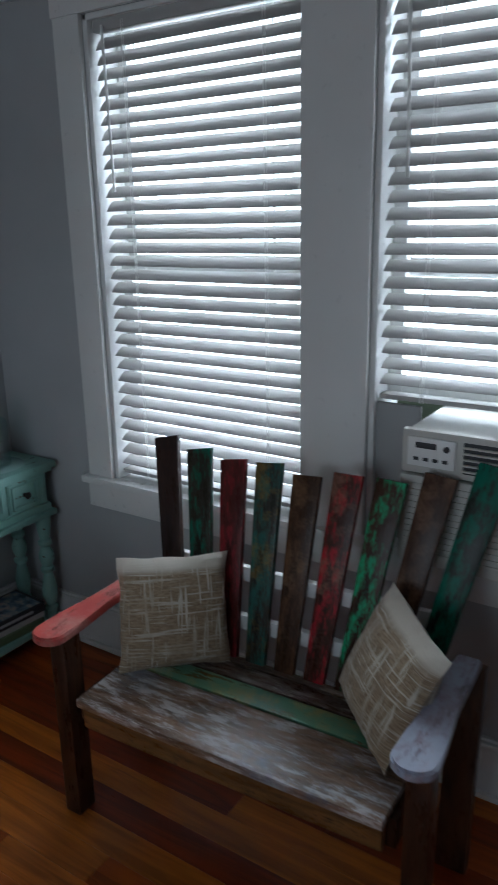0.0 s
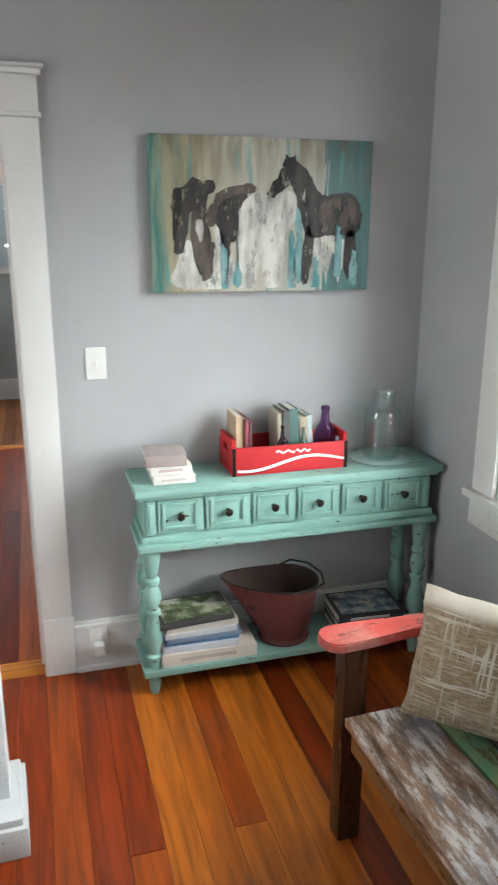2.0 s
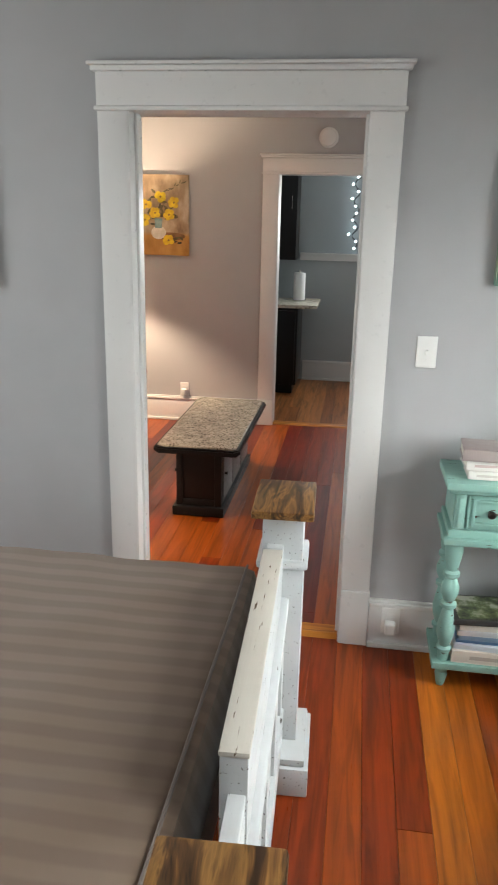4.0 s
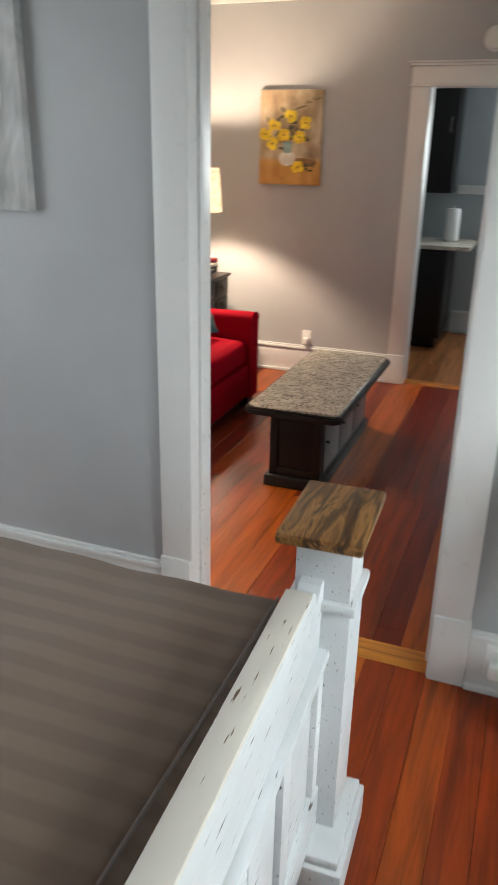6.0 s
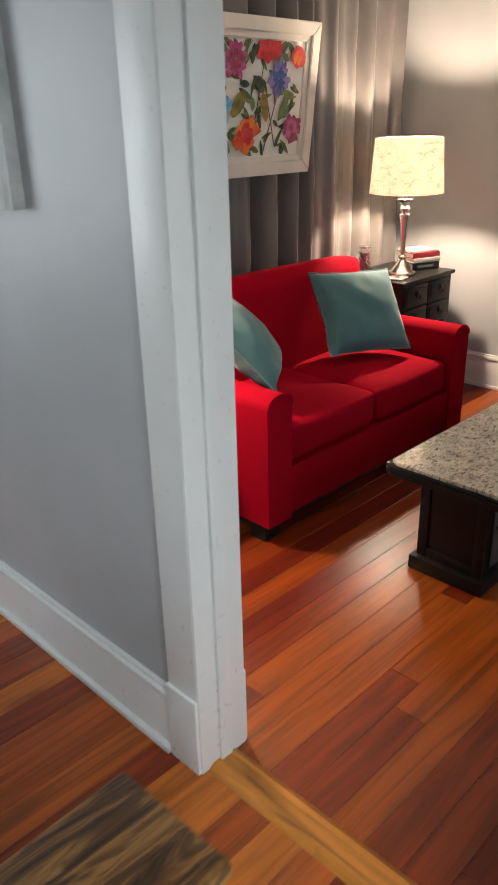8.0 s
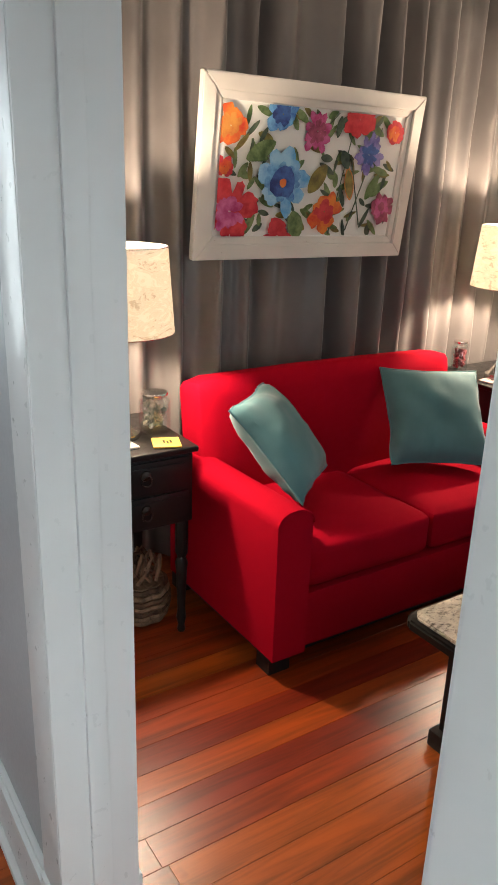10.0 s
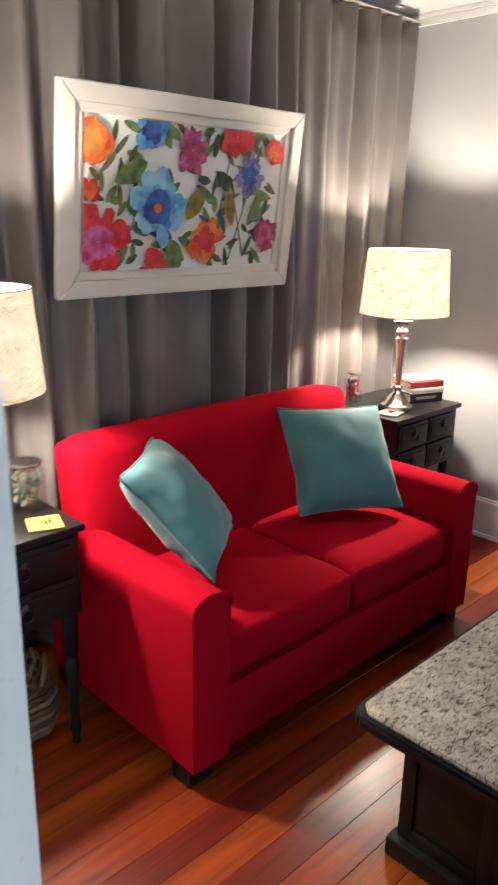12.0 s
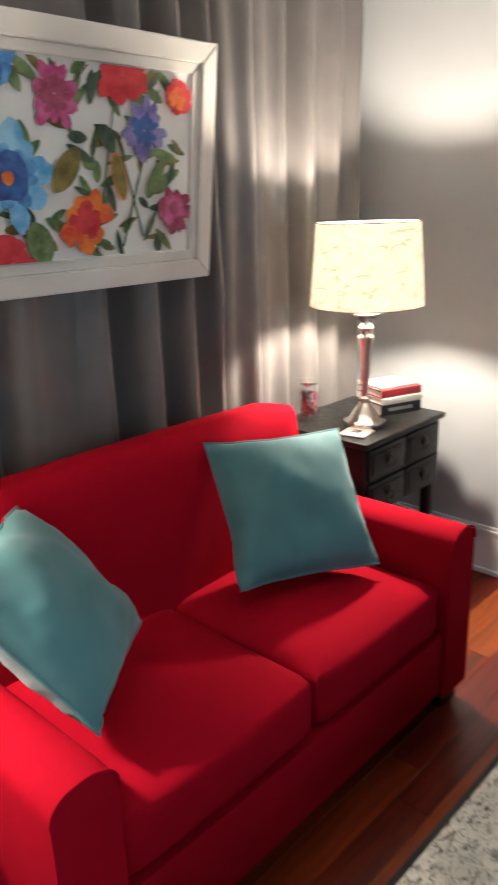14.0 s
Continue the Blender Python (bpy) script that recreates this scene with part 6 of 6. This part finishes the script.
def coaster(m, color, label):
    ob = thing("coaster", m, label, "coaster")
    part("tile", box(bmesh.new(), (-0.05, -0.05, 0), (0.05, 0.05, 0.008), 0.006, 3), painted("coaster_face", color, 0.4), ob)
    for i in range(3):
        part("printed_mark", box(bmesh.new(), (-0.02 + 0.012 * i, -0.02 + 0.01 * (i % 2), 0.008), (-0.012 + 0.012 * i, 0.012 + 0.008 * (i % 2), 0.0086)), BLACKWOOD, ob)
coaster(pose(-5.09, -1.345, 0.771, 0, 0, 12), (0.62, 0.50, 0.46), "pale pink coaster on the side table")
coaster(pose(-3.245, -1.245, 0.771, 0, 0, -20), (0.62, 0.40, 0.07), "yellow printed coaster on the side table")
coaster(pose(-3.09, -1.29, 0.771, 0, 0, 5), (0.5, 0.47, 0.42), "stone-coloured coaster on the side table")
z = 0.771
for w, d, h, c, lab in ((0.20, 0.15, 0.045, (0.025, 0.022, 0.022), "black box-like book under a small pile"), (0.21, 0.15, 0.025, (0.55, 0.52, 0.46), "cream book in a small pile"), (0.20, 0.15, 0.030, (0.20, 0.012, 0.02), "dark red book on top of a pile"), (0.19, 0.14, 0.012, (0.55, 0.48, 0.42), "thin pale booklet topping the pile")):
    b3 = book("book", pose(-5.385, -1.55, z, 0, 0, 70), w * 0.8, d * 1.3, h, c, lab, "x+", "side table books", (0.45, 0.43, 0.40) if h == 0.045 else None)
    z += h + 0.0006
basket = thing("wicker_basket", pose(-3.21, -1.42, 0.0), "round brown wicker basket of dried vines under the side table", "basket")
WICK = plank_wood("wicker", (0.10, 0.055, 0.03), (0.16, 0.095, 0.055), (0.22, 0.14, 0.085), 0.7, "z")
for i in range(7):
    r = 0.105 + 0.012 * math.sin(i / 6 * math.pi)
    part("wicker_coil", tube(bmesh.new(), [(r * math.cos(t), r * math.sin(t), 0.014 + 0.022 * i + 0.004 * math.sin(9 * t)) for t in (2 * math.pi * k / 36 for k in range(36))], 0.011, 6, True), WICK, basket)
rb = random.Random(9)
for i in range(20):
    a = rb.uniform(0, 6.28)
    q = rb.uniform(0, 0.07)
    part("vine", tube(bmesh.new(), [(q * math.cos(a) + 0.05 * math.cos(t + a), q * math.sin(a) + 0.05 * math.sin(t + a), 0.14 + 0.10 * rb.random() * math.sin(t) + 0.05) for t in (0, 0.6, 1.2, 1.8, 2.4, 3.0)], 0.008, 6), WICK, basket)
part("base", lathe(bmesh.new(), [(0.10, 0.004), (0.10, 0.16), (0, 0.165)], 20), WICK, basket)

# ---- kitchen ----
base_cab = thing("base_cabinet", pose(-7.20, -0.62, 0), "black kitchen base cabinet", "cabinet")
part("body", box(bmesh.new(), (-0.40, -0.70, 0.10), (0.22, 0.78, 0.865), 0.004), BLACKWOOD, base_cab)
part("toe_kick", box(bmesh.new(), (-0.38, -0.68, 0.0), (0.16, 0.74, 0.10), 0.002), BLACKWOOD, base_cab)
for i in range(3):
    part("door", box(bmesh.new(), (0.22, -0.68 + i * 0.485, 0.13), (0.238, -0.21 + i * 0.485, 0.84), 0.004), BLACKWOOD, base_cab)
solid("countertop", box(bmesh.new(), (-7.62, -1.30, 0.867), (-6.94, 0.345, 0.902), 0.006), GRANITE, "speckled granite kitchen counter with overhang", "countertop")
towel = thing("paper_towel_roll", pose(-7.36, 0.135, 0.903), "white paper towel roll standing on the counter", "paper towel")
part("roll", lathe(bmesh.new(), [(0.058, 0.008), (0.060, 0.012), (0.060, 0.27), (0.056, 0.276), (0.02, 0.276)], 24), plain("paper_towel", (0.78, 0.78, 0.78), 0.9), towel)
part("stand", lathe(bmesh.new(), [(0.075, 0), (0.075, 0.008), (0.012, 0.01), (0.010, 0.30), (0, 0.305)], 20), CHROME, towel)
upper = thing("wall_cabinet", pose(-7.45, -0.60, 1.30), "black kitchen wall cabinet with silver handles", "cabinet")
part("body", box(bmesh.new(), (-0.33, -0.75, 0.0), (0.02, 0.68, 1.0), 0.004), BLACKWOOD, upper)
for i in range(3):
    d = part("door", box(bmesh.new(), (0.02, -0.74 + i * 0.475, 0.01), (0.04, -0.27 + i * 0.475, 0.99), 0.004), BLACKWOOD, upper)
    part("handle", tube(bmesh.new(), [(0.042, -0.32 + i * 0.475, 0.5), (0.062, -0.32 + i * 0.475, 0.5), (0.062, -0.32 + i * 0.475, 0.62), (0.042, -0.32 + i * 0.475, 0.62)], 0.005, 6), CHROME, d)
structure("trim_kitchen_rail", boxes(((KX, 0.10, 1.285), (KX + 0.03, KY1, 1.345)), ((KX, 0.10, 1.345), (KX + 0.05, KY1, 1.362)), bevel=0.004), TRIM, "white rail and window stool along the kitchen wall", "trim", True)
kw = tagged(new("window_3"), "white framed kitchen window with bright daylight", "window", kind="structure")
part("window_frame", boxes(((KX - 0.10, 0.74, 1.36), (KX + 0.02, 0.80, 2.16)), ((KX - 0.10, 1.46, 1.36), (KX + 0.02, 1.52, 2.16)), ((KX - 0.10, 0.80, 2.10), (KX + 0.02, 1.46, 2.16)), bevel=0.003), TRIM, kw)
lights = thing("string_lights", pose(KX + 0.05, 0.66, 1.40), "string of small cool white fairy lights beside the window", "string lights")
SPARK = glow("fairy_light", (0.75, 0.9, 1.0), 9.0)
rs = random.Random(2)
cord = [(0.0, 0.03 * math.sin(i * 1.3), 0.02 + i * 0.035) for i in range(22)]
part("cord", tube(bmesh.new(), cord, 0.006, 5), DARKP, lights)
for i in range(0, 22, 2):
    x, y, zz = cord[i]
    part("bulb", lathe(bmesh.new(), [(0.0, -0.012), (0.011, -0.004), (0.011, 0.006), (0, 0.014)], 8, (x + 0.012, y - 0.02 + rs.uniform(-0.02, 0.02), zz)), SPARK, lights)

# ---- floors ----
structure("ground", boxes(((-60, -60, -0.5), (60, 60, -0.16))), painted("garden_ground", (0.10, 0.12, 0.06), 0.9, 0.2), "plain ground round the house", "ground")
plank_floor("floor_bedroom", -2.52, XE, YB, YN, 0.104, FLOOR_BED, "glossy heart pine board floor in red and honey tones", 1)
plank_floor("floor_living", -5.87, -2.52, YS, YLN, 0.104, FLOOR_LIV, "glossy reddish pine board floor", 9)
plank_floor("floor_kitchen", KX, -5.87, KY0, KY1, 0.104, FLOOR_KIT, "brown pine board kitchen floor", 3)
